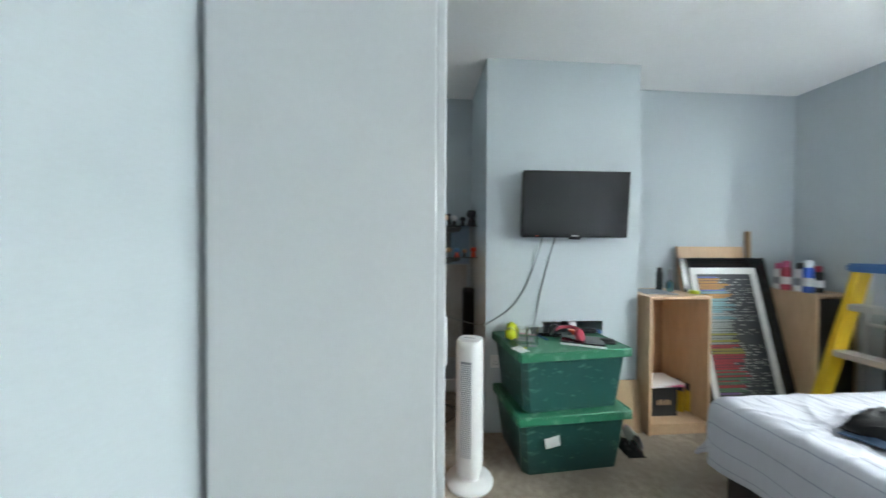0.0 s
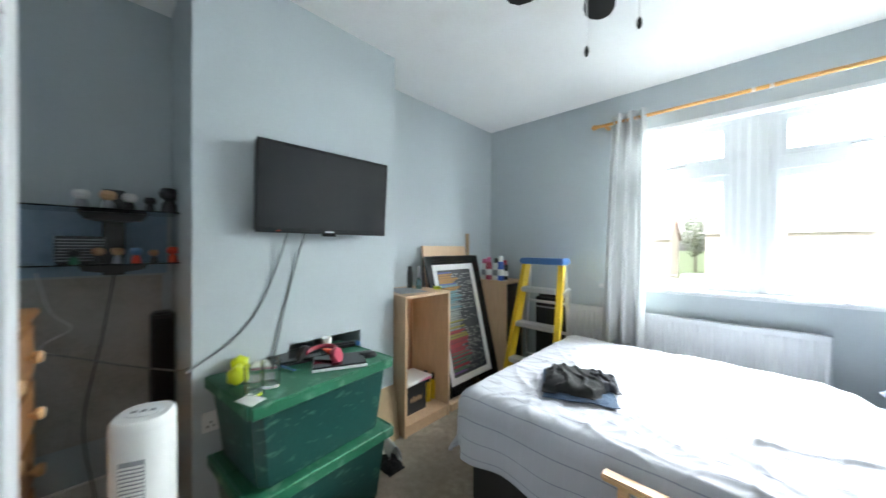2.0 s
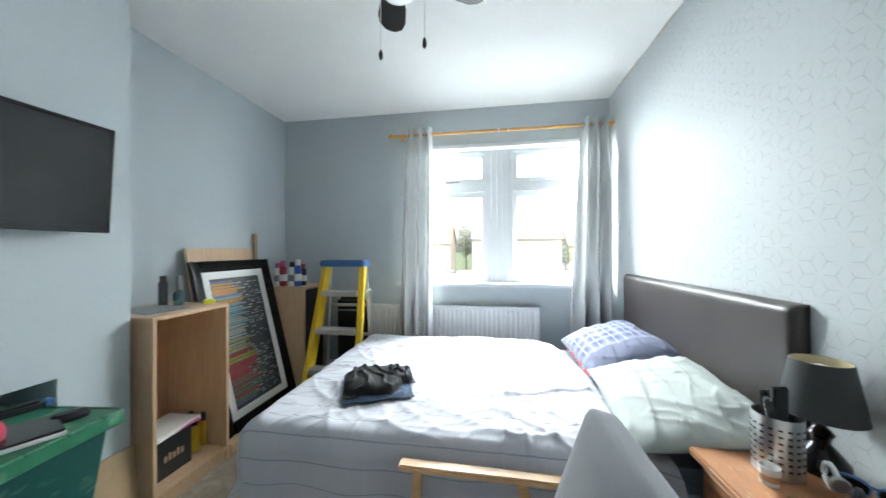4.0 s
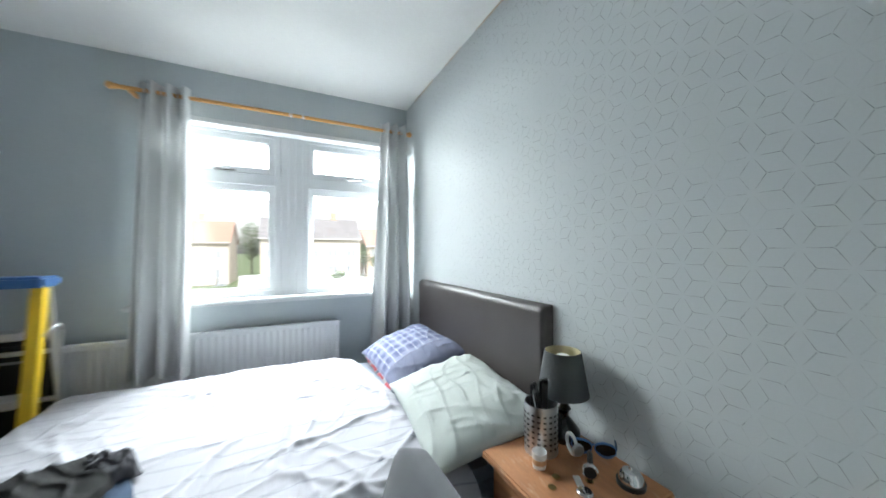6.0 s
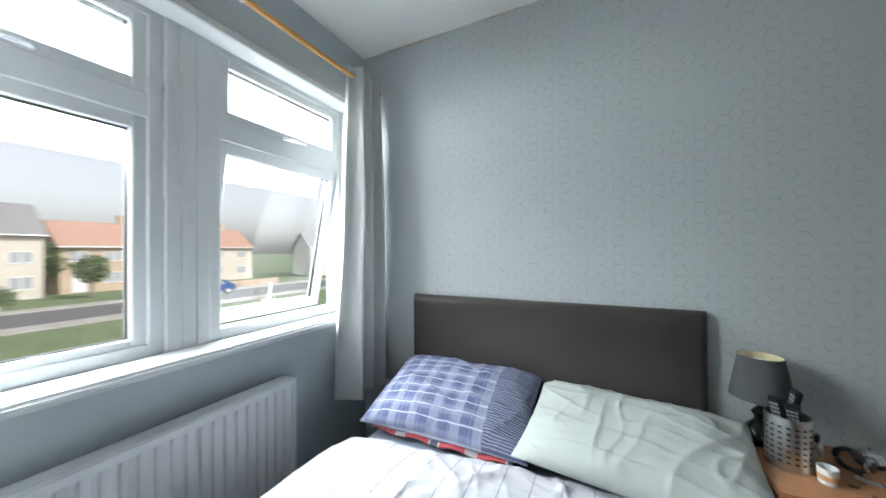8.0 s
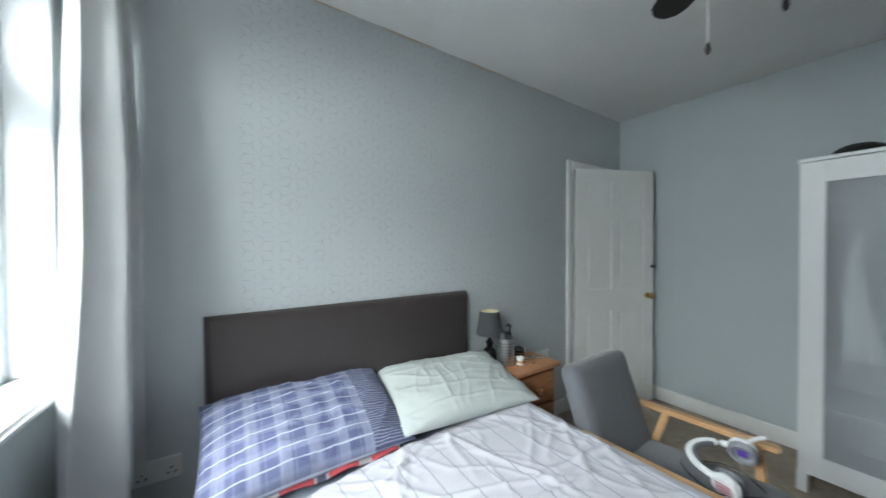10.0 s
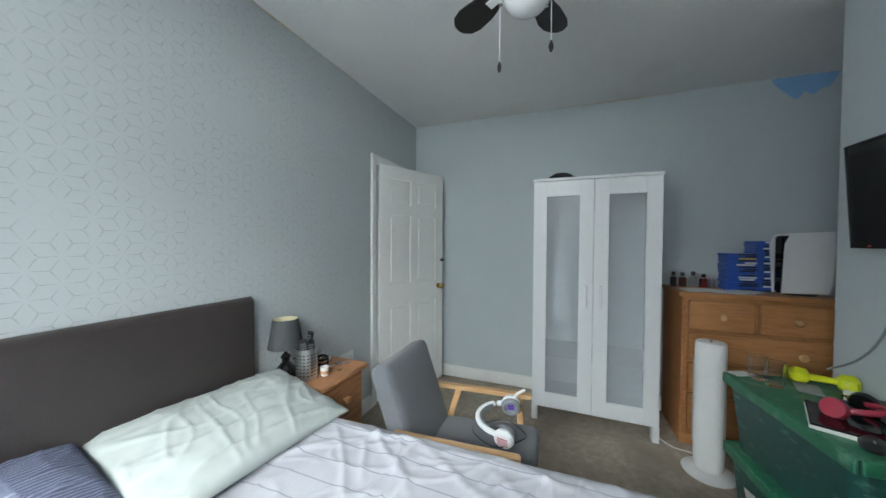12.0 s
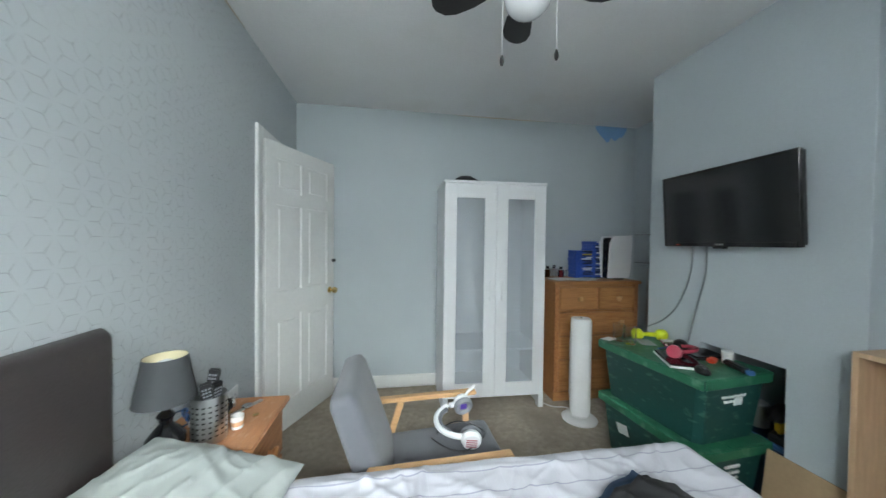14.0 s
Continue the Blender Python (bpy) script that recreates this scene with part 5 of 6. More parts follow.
part("body", B(-0.06, -0.04, 0, 0.06, 0.04, 0.018, bevel=0.001), M_PAPERW, root)
part("red_band", B(-0.061, -0.041, 0.004, 0.061, 0.041, 0.010), M_PINK, root, smooth=0)
root = thing("laptop", on_crate(0.385, 1.255, 0.0005, 82), "closed black laptop lying on the crate", "laptop")
part("base", B(-0.13, -0.09, 0, 0.13, 0.09, 0.012, bevel=0.004, seg=2), M_BLACK, root)
part("lid", B(-0.13, -0.09, 0.0125, 0.13, 0.09, 0.021, bevel=0.004, seg=2), M_BLKGLOSS, root)
root = thing("tablet", on_crate(0.60, 1.37, 0.0005, 65), "black tablet and folder lying flat on the crate", "tablet")
part("folder", B(-0.12, -0.085, 0, 0.12, 0.085, 0.012, bevel=0.002), M_PAPERW, root)
part("screen", B(-0.118, -0.083, 0.0122, 0.118, 0.083, 0.020, bevel=0.003), M_BLKGLOSS, root)
root = thing("headphones", on_crate(0.54, 1.30, 0.022, 35), "red and black headphones lying on the crate", "headphones")
bm = tube(bmesh.new(), [(0.075 * math.cos(a), 0.085 * math.sin(a), 0.022 + 0.018 * math.sin(a)) for a in np.linspace(0.1, math.pi - 0.1, 18)], 0.011, 8)
part("headband", bm, M_RED, root)
for s in (-1, 1):
    part("ear_cup", lathe(bmesh.new(), [(0, 0), (0.036, 0.0), (0.039, 0.012), (0.034, 0.026), (0, 0.03)], 20, Matrix.Translation((s * 0.075, 0.0, 0.02)) @ Matrix.Rotation(s * radians(70), 4, "Y")), M_RED if s > 0 else M_BLACK, root)
solid("orange_holder", B(-0.035, -0.02, 0, 0.035, 0.02, 0.022, bevel=0.006, seg=2), M_ORANGE, on_crate(0.425, 1.40, 0.0005, 30), "orange-red plastic holder on the crate", "holder")
solid("white_tub", lathe(bmesh.new(), [(0, 0), (0.024, 0), (0.026, 0.05), (0.027, 0.052), (0.027, 0.066), (0, 0.068)], 22), M_WPLAST, on_crate(0.36, 1.425, 0.0005), "small white plastic tub on the crate", "tub")
root = thing("hair_clipper", on_crate(0.40, 1.51, 0.012, 75), "black clipper with a blue end", "hair clipper")
part("body", B(-0.08, -0.02, -0.011, 0.06, 0.02, 0.018, bevel=0.009, seg=2), M_BLACK, root)
part("head", B(0.06, -0.018, -0.009, 0.085, 0.018, 0.014, bevel=0.005), M_BLUEPL, root, "blue clipper head")
root = thing("computer_mouse", on_crate(0.615, 1.515, 0.0, 60), "black computer mouse on the crate", "computer mouse")
part("shell", lathe(bmesh.new(), [(0, 0), (0.03, 0.001), (0.032, 0.012), (0.022, 0.026), (0, 0.031)], 20, Matrix.Diagonal((1.6, 1, 1, 1))), M_BLACK, root)
part("wheel", lathe(bmesh.new(), [(0, -0.003), (0.008, -0.003), (0.008, 0.003), (0, 0.003)], 12, Matrix.Translation((0.022, 0, 0.024)) @ Matrix.Rotation(math.pi / 2, 4, "X")), M_GREYPL, root)
solid("pen", tube(bmesh.new(), [(0.55, 1.21, CT + 0.006), (0.46, 1.19, CT + 0.006)], 0.005, 8), M_BLUEPL, I, "blue pen lying on the crate", "pen")

# beside the crates
cloth_pile("black_bag", 0.56, 1.735, 0.14, 0.11, 0.05, 0.002, 21, M_BLACKCLOTH, "crumpled black cloth on the carpet by the crates")
solid("cardboard_sheet", B(0, 0, 0, 0.006, 0.30, 0.345), M_CARD, pose(0.385, 1.64, 0.0, 0, -7, 0), "brown cardboard sheet leaning across the fireplace", "cardboard")
root = thing("trainer", pose(0.47, 1.80, 0.0, 0, 0, 160), "grey and red trainer on the carpet", "shoe")
part("sole", prism(bmesh.new(), [(-0.12, -0.035), (0.05, -0.045), (0.12, -0.03), (0.135, 0.0), (0.12, 0.035), (0.05, 0.04), (-0.12, 0.035)], 0.025, None, 0.005), M_PAPERW, root)
part("upper", sheet(14, 12, lambda u, v: (-0.115 + 0.235 * u, (v - 0.5) * 0.08 * (1 - 0.3 * u), 0.024 + math.sin(v * math.pi) ** 0.6 * (0.085 - 0.055 * u)), 0.003), M_GREYPL, root)
part("toe_cap", sheet(8, 10, lambda u, v: (0.07 + 0.055 * u, (v - 0.5) * 0.066 * (1 - 0.35 * u), 0.026 + math.sin(v * math.pi) ** 0.6 * (0.042 - 0.03 * u)), 0.002), M_RED, root)

# ---- open cabinets in the alcove ----
def carcass(name, m, w, d, h, label, plinth=0.06):
    """An open-fronted upright cabinet; w along y, d along x, open towards +x."""
    root = thing(name, m, label, "cabinet", "beech-effect cabinets")
    t = 0.018
    part("side_panel", B(0, 0, 0, d, t, h, bevel=0.001), M_CABWOOD, root)
    part("side_panel", B(0, w - t, 0, d, w, h, bevel=0.001), M_CABWOOD, root)
    part("top_panel", B(0, t, h - t, d, w - t, h), M_CABWOOD, root)
    part("bottom_panel", B(0, t, plinth, d, w - t, plinth + t), M_CABWOOD, root)
    part("plinth", B(d - 0.03, t, 0, d - 0.012, w - t, plinth), M_CABWOOD, root)
    part("back_panel", B(0, t, plinth + t, 0.006, w - t, h - t), M_CABINNER, root)
    return root


M_CABINNER = wood("orange_beech_board", (0.55, 0.30, 0.17), (0.48, 0.25, 0.14), (10, 10, 1), 0.5)
carcass("open_cabinet", pose(0.02, 1.955, 0), 0.43, 0.41, 0.925, "open beech-effect cabinet with tools inside")
root = carcass("corner_cabinet", pose(0.02, 3.17, 0), 0.31, 0.40, 0.93, "beech-effect cabinet open to the side, empty")
# added dark sheet over the open front paints the shade inside the cabinet
part("shade_sheet", B(0.397, 0.02, 0.10, 0.401, 0.29, 0.90), M_BLADE, root, "dark sheet over the open front, standing for the unlit inside")
# inside the first cabinet
FZ0 = 0.079
root = thing("tool_box", pose(0.18, 2.13, FZ0), "black cardboard box with pale lettering bars", "box")
part("body", B(-0.13, -0.10, 0, 0.16, 0.10, 0.20, bevel=0.003), M_BLACK, root)
for k in range(5):
    part("lettering_bar", B(0.1602, -0.05 + k * 0.022, 0.08, 0.1612, -0.036 + k * 0.022, 0.11 + 0.008 * (k % 2)), M_CARD, root, smooth=0)
for k, (dz, r, mt) in enumerate(((0.0, 5, M_PAPERW), (0.004, -6, M_PINK), (0.009, 10, M_PAPERW), (0.014, 3, M_PAPERW))):
    solid("leaflet", B(-0.10, -0.13, 0, 0.10, 0.13, 0.0035), mt, pose(0.24, 2.16, FZ0 + 0.2005 + dz, 0, 0, r), "printed paper leaflet on the black box", "leaflet", "leaflets in the cabinet")
for k, (x, y) in enumerate(((0.27, 2.31), (0.20, 2.35), (0.27, 2.375))):
    root = thing("spray_can", pose(x, y, FZ0), "yellow can with a black cap", "can", "cans in the cabinet")
    part("body", lathe(bmesh.new(), [(0, 0), (0.026, 0), (0.026, 0.13), (0.02, 0.145), (0, 0.145)], 18), M_YELLOW, root)
    part("cap", lathe(bmesh.new(), [(0, 0.145), (0.018, 0.145), (0.018, 0.19), (0.014, 0.195), (0, 0.195)], 16), M_BLACK, root)
root = thing("spirit_level", pose(0.10, 2.06, FZ0 + 0.21, -8, 4, 0), "blue and yellow hand tool stood upright", "tool")
part("handle", B(-0.02, -0.015, 0.0, 0.02, 0.015, 0.22, bevel=0.006), M_YELLOW, root)
part("head", B(-0.025, -0.02, 0.22, 0.025, 0.02, 0.34, bevel=0.008), M_BLUEPL, root)
# on top of it
TZ = 0.9255
root = thing("blue_bottle", pose(0.20, 2.28, TZ), "blue spray bottle with a dark pump", "bottle")
part("body", lathe(bmesh.new(), [(0, 0), (0.024, 0), (0.026, 0.06), (0.018, 0.075), (0.012, 0.085), (0, 0.085)], 18), M_TEAL, root)
part("pump", B(-0.011, -0.011, 0.0855, 0.011, 0.011, 0.17, bevel=0.004), M_GREYPL, root)
solid("deodorant_can", lathe(bmesh.new(), [(0, 0), (0.022, 0), (0.022, 0.13), (0.016, 0.14), (0.016, 0.17), (0, 0.172)], 18), M_BLACK, pose(0.13, 2.25, TZ), "slim black spray can on the cabinet", "can")
solid("yellow_tape", lathe(bmesh.new(), [(0.018, 0), (0.03, 0), (0.03, 0.02), (0.018, 0.02), (0.018, 0)], 22), M_NEON, pose(0.31, 2.37, TZ), "small roll of yellow tape on the cabinet", "tape")
solid("magazine", B(-0.10, -0.13, 0, 0.10, 0.13, 0.005), M_GREYPL, pose(0.22, 2.13, TZ, 0, 0, 78), "grey magazine lying on the cabinet", "magazine")
solid("blue_disc", lathe(bmesh.new(), [(0, 0), (0.07, 0.0), (0.07, 0.004), (0, 0.004)], 28, Matrix.Rotation(radians(82), 4, "Y")), M_SKYBLUE, pose(0.035, 2.06, TZ + 0.071), "pale blue plastic disc leaning on the wall", "disc")
# ---- leaning boards and the large framed print ----
solid("leaning_board", B(0, 0, 0, 0.016, 0.56, 1.27), M_CABWOOD, pose(0.24, 2.46, 0.0, 0, -9.5, 0), "pale wooden board leaning on the wall", "board", "leaning boards")
solid("leaning_board", B(0, 0, 0, 0.016, 0.60, 1.17), M_CARD, pose(0.27, 2.54, 0.0, 0, -10.5, 0), "brown hardboard sheet leaning behind the print", "board", "leaning boards")
solid("wooden_batten", B(0, 0, 0, 0.02, 0.035, 1.38, bevel=0.002), M_CARD, pose(0.06, 3.07, 0.0, 0, -2, 0), "thin wooden batten standing upright", "batten")
solid("floor_plank", B(0, 0, 0, 0.09, 0.62, 0.055, bevel=0.003), M_CABWOOD, pose(0.33, 2.42, 0.0, 0, 0, -1), "pale wooden plank lying on the carpet", "plank")


def framed_print():
    w, h = 0.70, 1.14
    root = thing("framed_print", pose(0.345, 2.44, 0.056, 0, -14.0, 0), "large black-framed colourful print leaning on the wall", "picture")
    f = 0.075
    for k, (a, b, c, d) in enumerate(((0, 0, f, h), (w - f, 0, w, h), (f, 0, w - f, f), (f, h - f, w - f, h))):
        bm = bmesh.new()
        vert = k < 2
        for q, (lo, hi, dep) in enumerate(((0, 0.24, 0.030), (0.26, 0.48, 0.026), (0.50, 0.72, 0.022), (0.74, 1.0, 0.017))):
            if k in (0, 2):
                e0, e1 = lo, hi
            else:
                e0, e1 = 1 - hi, 1 - lo
            if vert:
                box(bm, 0, a + (c - a) * e0, b, dep, a + (c - a) * e1, d, bevel=0.003)
            else:
                box(bm, 0, a, b + (d - b) * e0, dep, c, b + (d - b) * e1, bevel=0.003)
        part("frame_moulding", bm, M_BLKGLOSS, root, "ridged glossy black moulding")
    m = 0.05
    bm = B(0.004, f, f, 0.011, f + m, h - f)
    box(bm, 0.004, w - f - m, f, 0.011, w - f, h - f)
    box(bm, 0.004, f + m, f, 0.011, w - f - m, f + m)
    box(bm, 0.004, f + m, h - f - m, 0.011, w - f - m, h - f)
    part("mount", bm, M_PAPERW, root, "white card mount", smooth=0)
    pr = part("print", B(0.003, f + m, f + m, 0.006, w - f - m, h - f - m), M_PRINTDARK, root, "dark print covered with coloured bars", smooth=0)
    rnd = random.Random(4)
    pal = [mat("print_ink", c, 0.6, var=0.15, bump=0) for c in ((0.10, 0.14, 0.42), (0.42, 0.20, 0.05), (0.16, 0.28, 0.30), (0.30, 0.32, 0.30), (0.28, 0.26, 0.06), (0.36, 0.05, 0.06), (0.10, 0.20, 0.12), (0.20, 0.12, 0.30))]
    y0, y1, z = f + m + 0.01, w - f - m - 0.01, h - f - m - 0.02
    while z > f + m + 0.03:
        t = rnd.uniform(0.006, 0.018)
        ln = (y1 - y0) * rnd.uniform(0.35, 0.62)
        k = int((h - z) / h * 7.9 + rnd.uniform(-0.8, 0.8)) % 8
        part("coloured_bar", B(0.006, y0, z - t, 0.0068, y0 + ln, z), pal[k], pr, smooth=0)
        x = y0 + ln + 0.005
        while x < y1 - 0.02 and rnd.random() < 0.88:
            q = rnd.uniform(0.008, 0.05)
            part("lettering_bar", B(0.006, x, z - t * 0.8, 0.0066, min(x + q, y1), z - t * 0.3), M_PRINTGREY, pr, smooth=0)
            x += q + rnd.uniform(0.006, 0.07)
        z -= t + rnd.uniform(0.001, 0.006)
    return root


M_PRINTDARK = mat("dark_printed_paper", (0.045, 0.05, 0.055), 0.35, var=0.2, scale=10, bump=0)
M_PRINTGREY = mat("pale_printed_text", (0.42, 0.42, 0.40), 0.5, var=0.1, bump=0)
framed_print()
# bottles on the corner cabinet
for k, (x, y, h, r, a, b) in enumerate(((0.12, 3.25, 0.20, 0.032, M_PAPERW, M_PINK), (0.19, 3.22, 0.22, 0.03, M_RED, M_PINK), (0.26, 3.25, 0.21, 0.033, M_PAPERW, M_BLACK), (0.32, 3.30, 0.19, 0.035, M_BLACK, M_RED), (0.33, 3.22, 0.23, 0.03, M_BLUECASE, M_PAPERW))):
    root = thing("tall_can", pose(x, y, 0.9305), "printed aerosol can on the corner cabinet", "can", "cans on the corner cabinet")
    part("body", lathe(bmesh.new(), [(0, 0), (r, 0), (r, h * 0.72), (r * 0.8, h * 0.78), (0, h * 0.78)], 18), a, root)
    part("band", lathe(bmesh.new(), [(r + 0.0006, h * 0.2), (r + 0.0012, h * 0.21), (r + 0.0012, h * 0.45), (r + 0.0006, h * 0.46)], 18), M_GREYPL if a is M_PAPERW else M_PAPERW, root, "printed label band")
    part("cap", lathe(bmesh.new(), [(0, h * 0.78), (r * 0.75, h * 0.78), (r * 0.75, h * 0.97), (r * 0.6, h), (0, h)], 18), b, root)


def step_ladder():
    root = thing("step_ladder", pose(0, 0, 0), "yellow fibreglass stepladder with a blue top", "stepladder")
    top = 1.10
    def rail(a, b, wx, wy, mt, nm):
        d = Vector(b) - Vector(a)
        m = Matrix.Translation(a) @ d.to_track_quat("Z", "Y").to_matrix().to_4x4()
        bm = B(-wx / 2, -wy / 2, 0, wx / 2, wy / 2, d.length, bevel=0.004)
        bmesh.ops.transform(bm, matrix=m, verts=bm.verts[:])
        return part(nm, bm, mt, root)
    yb, yt = 2.97, 3.255
    for s, x in ((-1, 0.525), (1, 0.965)):
        tx = 0.583 if s < 0 else 0.905
        rail((x, yb, 0.0), (tx, yt, top), 0.046, 0.078, M_YELLOW, "front_rail")
        rail((x + s * 0.006, 3.335, 0.0), (tx, 3.315, top), 0.022, 0.028, M_ALU, "rear_leg")
        part("foot", B(x - 0.026, yb - 0.045, 0.0, x + 0.026, yb + 0.045, 0.03, bevel=0.004), M_BLACK, root)
    part("top_cap", B(0.545, 3.185, top, 0.943, 3.345, top + 0.055, bevel=0.012, seg=2), M_BLUEPL, root, "moulded blue top tray")
    for z in (0.28, 0.575, 0.87):
        k = z / top
        y = yb + (yt - yb) * k
        x0, x1 = 0.525 + 0.058 * k + 0.020, 0.965 - 0.060 * k - 0.020
        bm = B(x0, y - 0.050, z - 0.012, x1, y + 0.045, z + 0.028, bevel=0.003)
        for q in range(5):
            box(bm, x0 + 0.005, y - 0.038 + q * 0.017, z + 0.028, x1 - 0.005, y - 0.031 + q * 0.017, z + 0.031)
        part("tread", bm, M_ALU, root, "grooved aluminium tread")
    for z in (0.25, 0.5, 0.75):
        k = z / top
        y = 3.335 - 0.02 * k
        part("rear_rung", B(0.53 + 0.05 * k, y - 0.01, z, 0.96 - 0.05 * k, y + 0.01, z + 0.022, bevel=0.003), M_ALU, root)
    for x in (0.548, 0.940):
        part("spreader", tube(bmesh.new(), curve_pts([(x, 3.20, 0.86), (x + 0.02, 3.24, 0.90), (x + 0.02, 3.30, 0.88), (x, 3.325, 0.70)], 6), 0.007), M_ALU, root)


step_ladder()
root = thing("black_holdall", pose(0.735, 3.425, 0), "black cloth holdall standing under the stepladder", "bag")
part("body", B(-0.13, -0.06, 0, 0.13, 0.06, 0.82, bevel=0.03, seg=3), M_BLACKCLOTH, root)
part("zip", B(-0.11, -0.0625, 0.70, 0.11, -0.059, 0.712), M_GREYPL, root, smooth=0)
# ---- bedside things ----
NZ = 0.6305
root = thing("table_lamp", pose(2.872, 1.718, NZ), "table lamp with a black glossy base and grey shade", "table lamp")
part("base", lathe(bmesh.new(), [(0, 0), (0.052, 0), (0.056, 0.012), (0.054, 0.03), (0.035, 0.055), (0.018, 0.075), (0.02, 0.09), (0.026, 0.10), (0.018, 0.112), (0.010, 0.12), (0.010, 0.15), (0, 0.15)], 28), M_BLKGLOSS, root, "glossy black bulbous base")
part("stem", lathe(bmesh.new(), [(0, 0.15), (0.009, 0.15), (0.009, 0.228), (0, 0.228)], 14), M_CHROME, root)
part("shade", lathe(bmesh.new(), [(0.085, 0.152), (0.060, 0.297), (0.0588, 0.297), (0.0838, 0.152), (0.085, 0.152)], 40), M_SHADE, root, "tapered grey fabric shade")
part("shade_lining", lathe(bmesh.new(), [(0.0832, 0.154), (0.0582, 0.2965), (0.0575, 0.2965), (0.0825, 0.154), (0.0832, 0.154)], 40), M_CREAM, root, "cream shade lining")
part("bulb", lathe(bmesh.new(), [(0, 0.228), (0.013, 0.228), (0.015, 0.243), (0.024, 0.263), (0.022, 0.280), (0, 0.288)], 18), M_GLOBE, root)

root = thing("utensil_pot", pose(2.752, 1.698, NZ), "perforated steel pot holding remotes", "pot")
part("wall", lathe(bmesh.new(), [(0, 0), (0.052, 0), (0.052, 0.155), (0.0505, 0.155), (0.0505, 0.003), (0, 0.003)], 36), M_STEEL, root)
for k in range(18):
    for z in range(7):
        an = 2 * math.pi * k / 18
        part("slot", B(-0.0045, -0.0006, 0, 0.0045, 0.0006, 0.0045, m=Matrix.Translation((0.0526 * math.cos(an), 0.0526 * math.sin(an), 0.024 + z * 0.017)) @ Matrix.Rotation(an + math.pi / 2, 4, "Z")), M_BLACK, root, smooth=0)
for k, (x, y, rx, ry, h) in enumerate(((0.015, 0.012, 8, -6, 0.23), (-0.02, 0.0, -5, 9, 0.20), (0.0, -0.025, -10, 3, 0.19))):
    root = thing("remote_control", pose(2.752 + x, 1.698 + y, NZ + 0.008, rx, ry, 30 * k), "black remote control standing in the pot", "remote control", "remotes in the pot")
    part("body", B(-0.018, -0.008, 0, 0.018, 0.008, h, bevel=0.004, seg=2), M_BLACK, root)
    for q in range(4):
        for p in (-0.009, 0, 0.009):
            part("button", B(p - 0.003, 0.0078, h - 0.06 + q * 0.012, p + 0.003, 0.0092, h - 0.054 + q * 0.012), M_GREYPL, root, smooth=0)
root = thing("small_pot", pose(2.69, 1.64, NZ), "small white cup with a torn label", "cup")
part("body", lathe(bmesh.new(), [(0, 0), (0.019, 0), (0.022, 0.045), (0.0205, 0.045), (0.018, 0.004), (0, 0.004)], 22), M_WPLAST, root)
part("label_band", lathe(bmesh.new(), [(0.0190, 0.010), (0.0204, 0.011), (0.0220, 0.026), (0.0205, 0.027)], 22), M_PEACH, root)
root = thing("wristwatch", pose(2.79, 1.545, NZ, 0, 0, 40), "steel wristwatch standing on its strap", "watch")
part("strap", tube(bmesh.new(), [(0.032 * math.cos(a), 0, 0.032 + 0.028 * math.sin(a)) for a in np.linspace(0, 2 * math.pi, 25)[:-1]], 0.0075, 6, True), M_BLACK, root)
part("case", lathe(bmesh.new(), [(0, 0), (0.021, 0), (0.022, 0.006), (0.018, 0.010), (0, 0.010)], 22, Matrix.Translation((-0.034, 0, 0.036)) @ Matrix.Rotation(-math.pi / 2, 4, "Y")), M_CHROME, root)
part("dial", lathe(bmesh.new(), [(0, 0.0102), (0.016, 0.0102), (0.016, 0.0108), (0, 0.0108)], 20, Matrix.Translation((-0.034, 0, 0.036)) @ Matrix.Rotation(-math.pi / 2, 4, "Y")), M_BLACK, root)
root = thing("wristwatch", pose(2.715, 1.50, NZ + 0.008, 0, 0, 60), "steel watch lying flat on the cabinet", "watch")
part("case", lathe(bmesh.new(), [(0, -0.005), (0.02, -0.005), (0.021, 0.002), (0.017, 0.006), (0, 0.006)], 22), M_CHROME, root)
for s in (-1, 1):
    for q in range(5):
        part("link", B(s * 0.022 + s * q * 0.010 - 0.0045, -0.009, -0.007, s * 0.022 + s * q * 0.010 + 0.0045, 0.009, -0.001, bevel=0.001), M_STEEL, root)
root = thing("wristwatch", pose(2.82, 1.635, NZ, 0, 0, 70), "pale-strapped wristwatch standing on its side", "watch")
part("strap", tube(bmesh.new(), [(0.030 * math.cos(a), 0, 0.034 + 0.028 * math.sin(a)) for a in np.linspace(0, 2 * math.pi, 25)[:-1]], 0.006, 6, True), M_WPLAST, root, "pale rubber strap")
part("case", lathe(bmesh.new(), [(0, 0), (0.018, 0), (0.019, 0.006), (0.015, 0.009), (0, 0.009)], 20, Matrix.Translation((-0.032, 0, 0.036)) @ Matrix.Rotation(-math.pi / 2, 4, "Y")), M_STEEL, root)
root = thing("sunglasses", pose(2.875, 1.60, NZ, 0, 0, -48), "dark blue sunglasses lying open on the cabinet", "sunglasses")
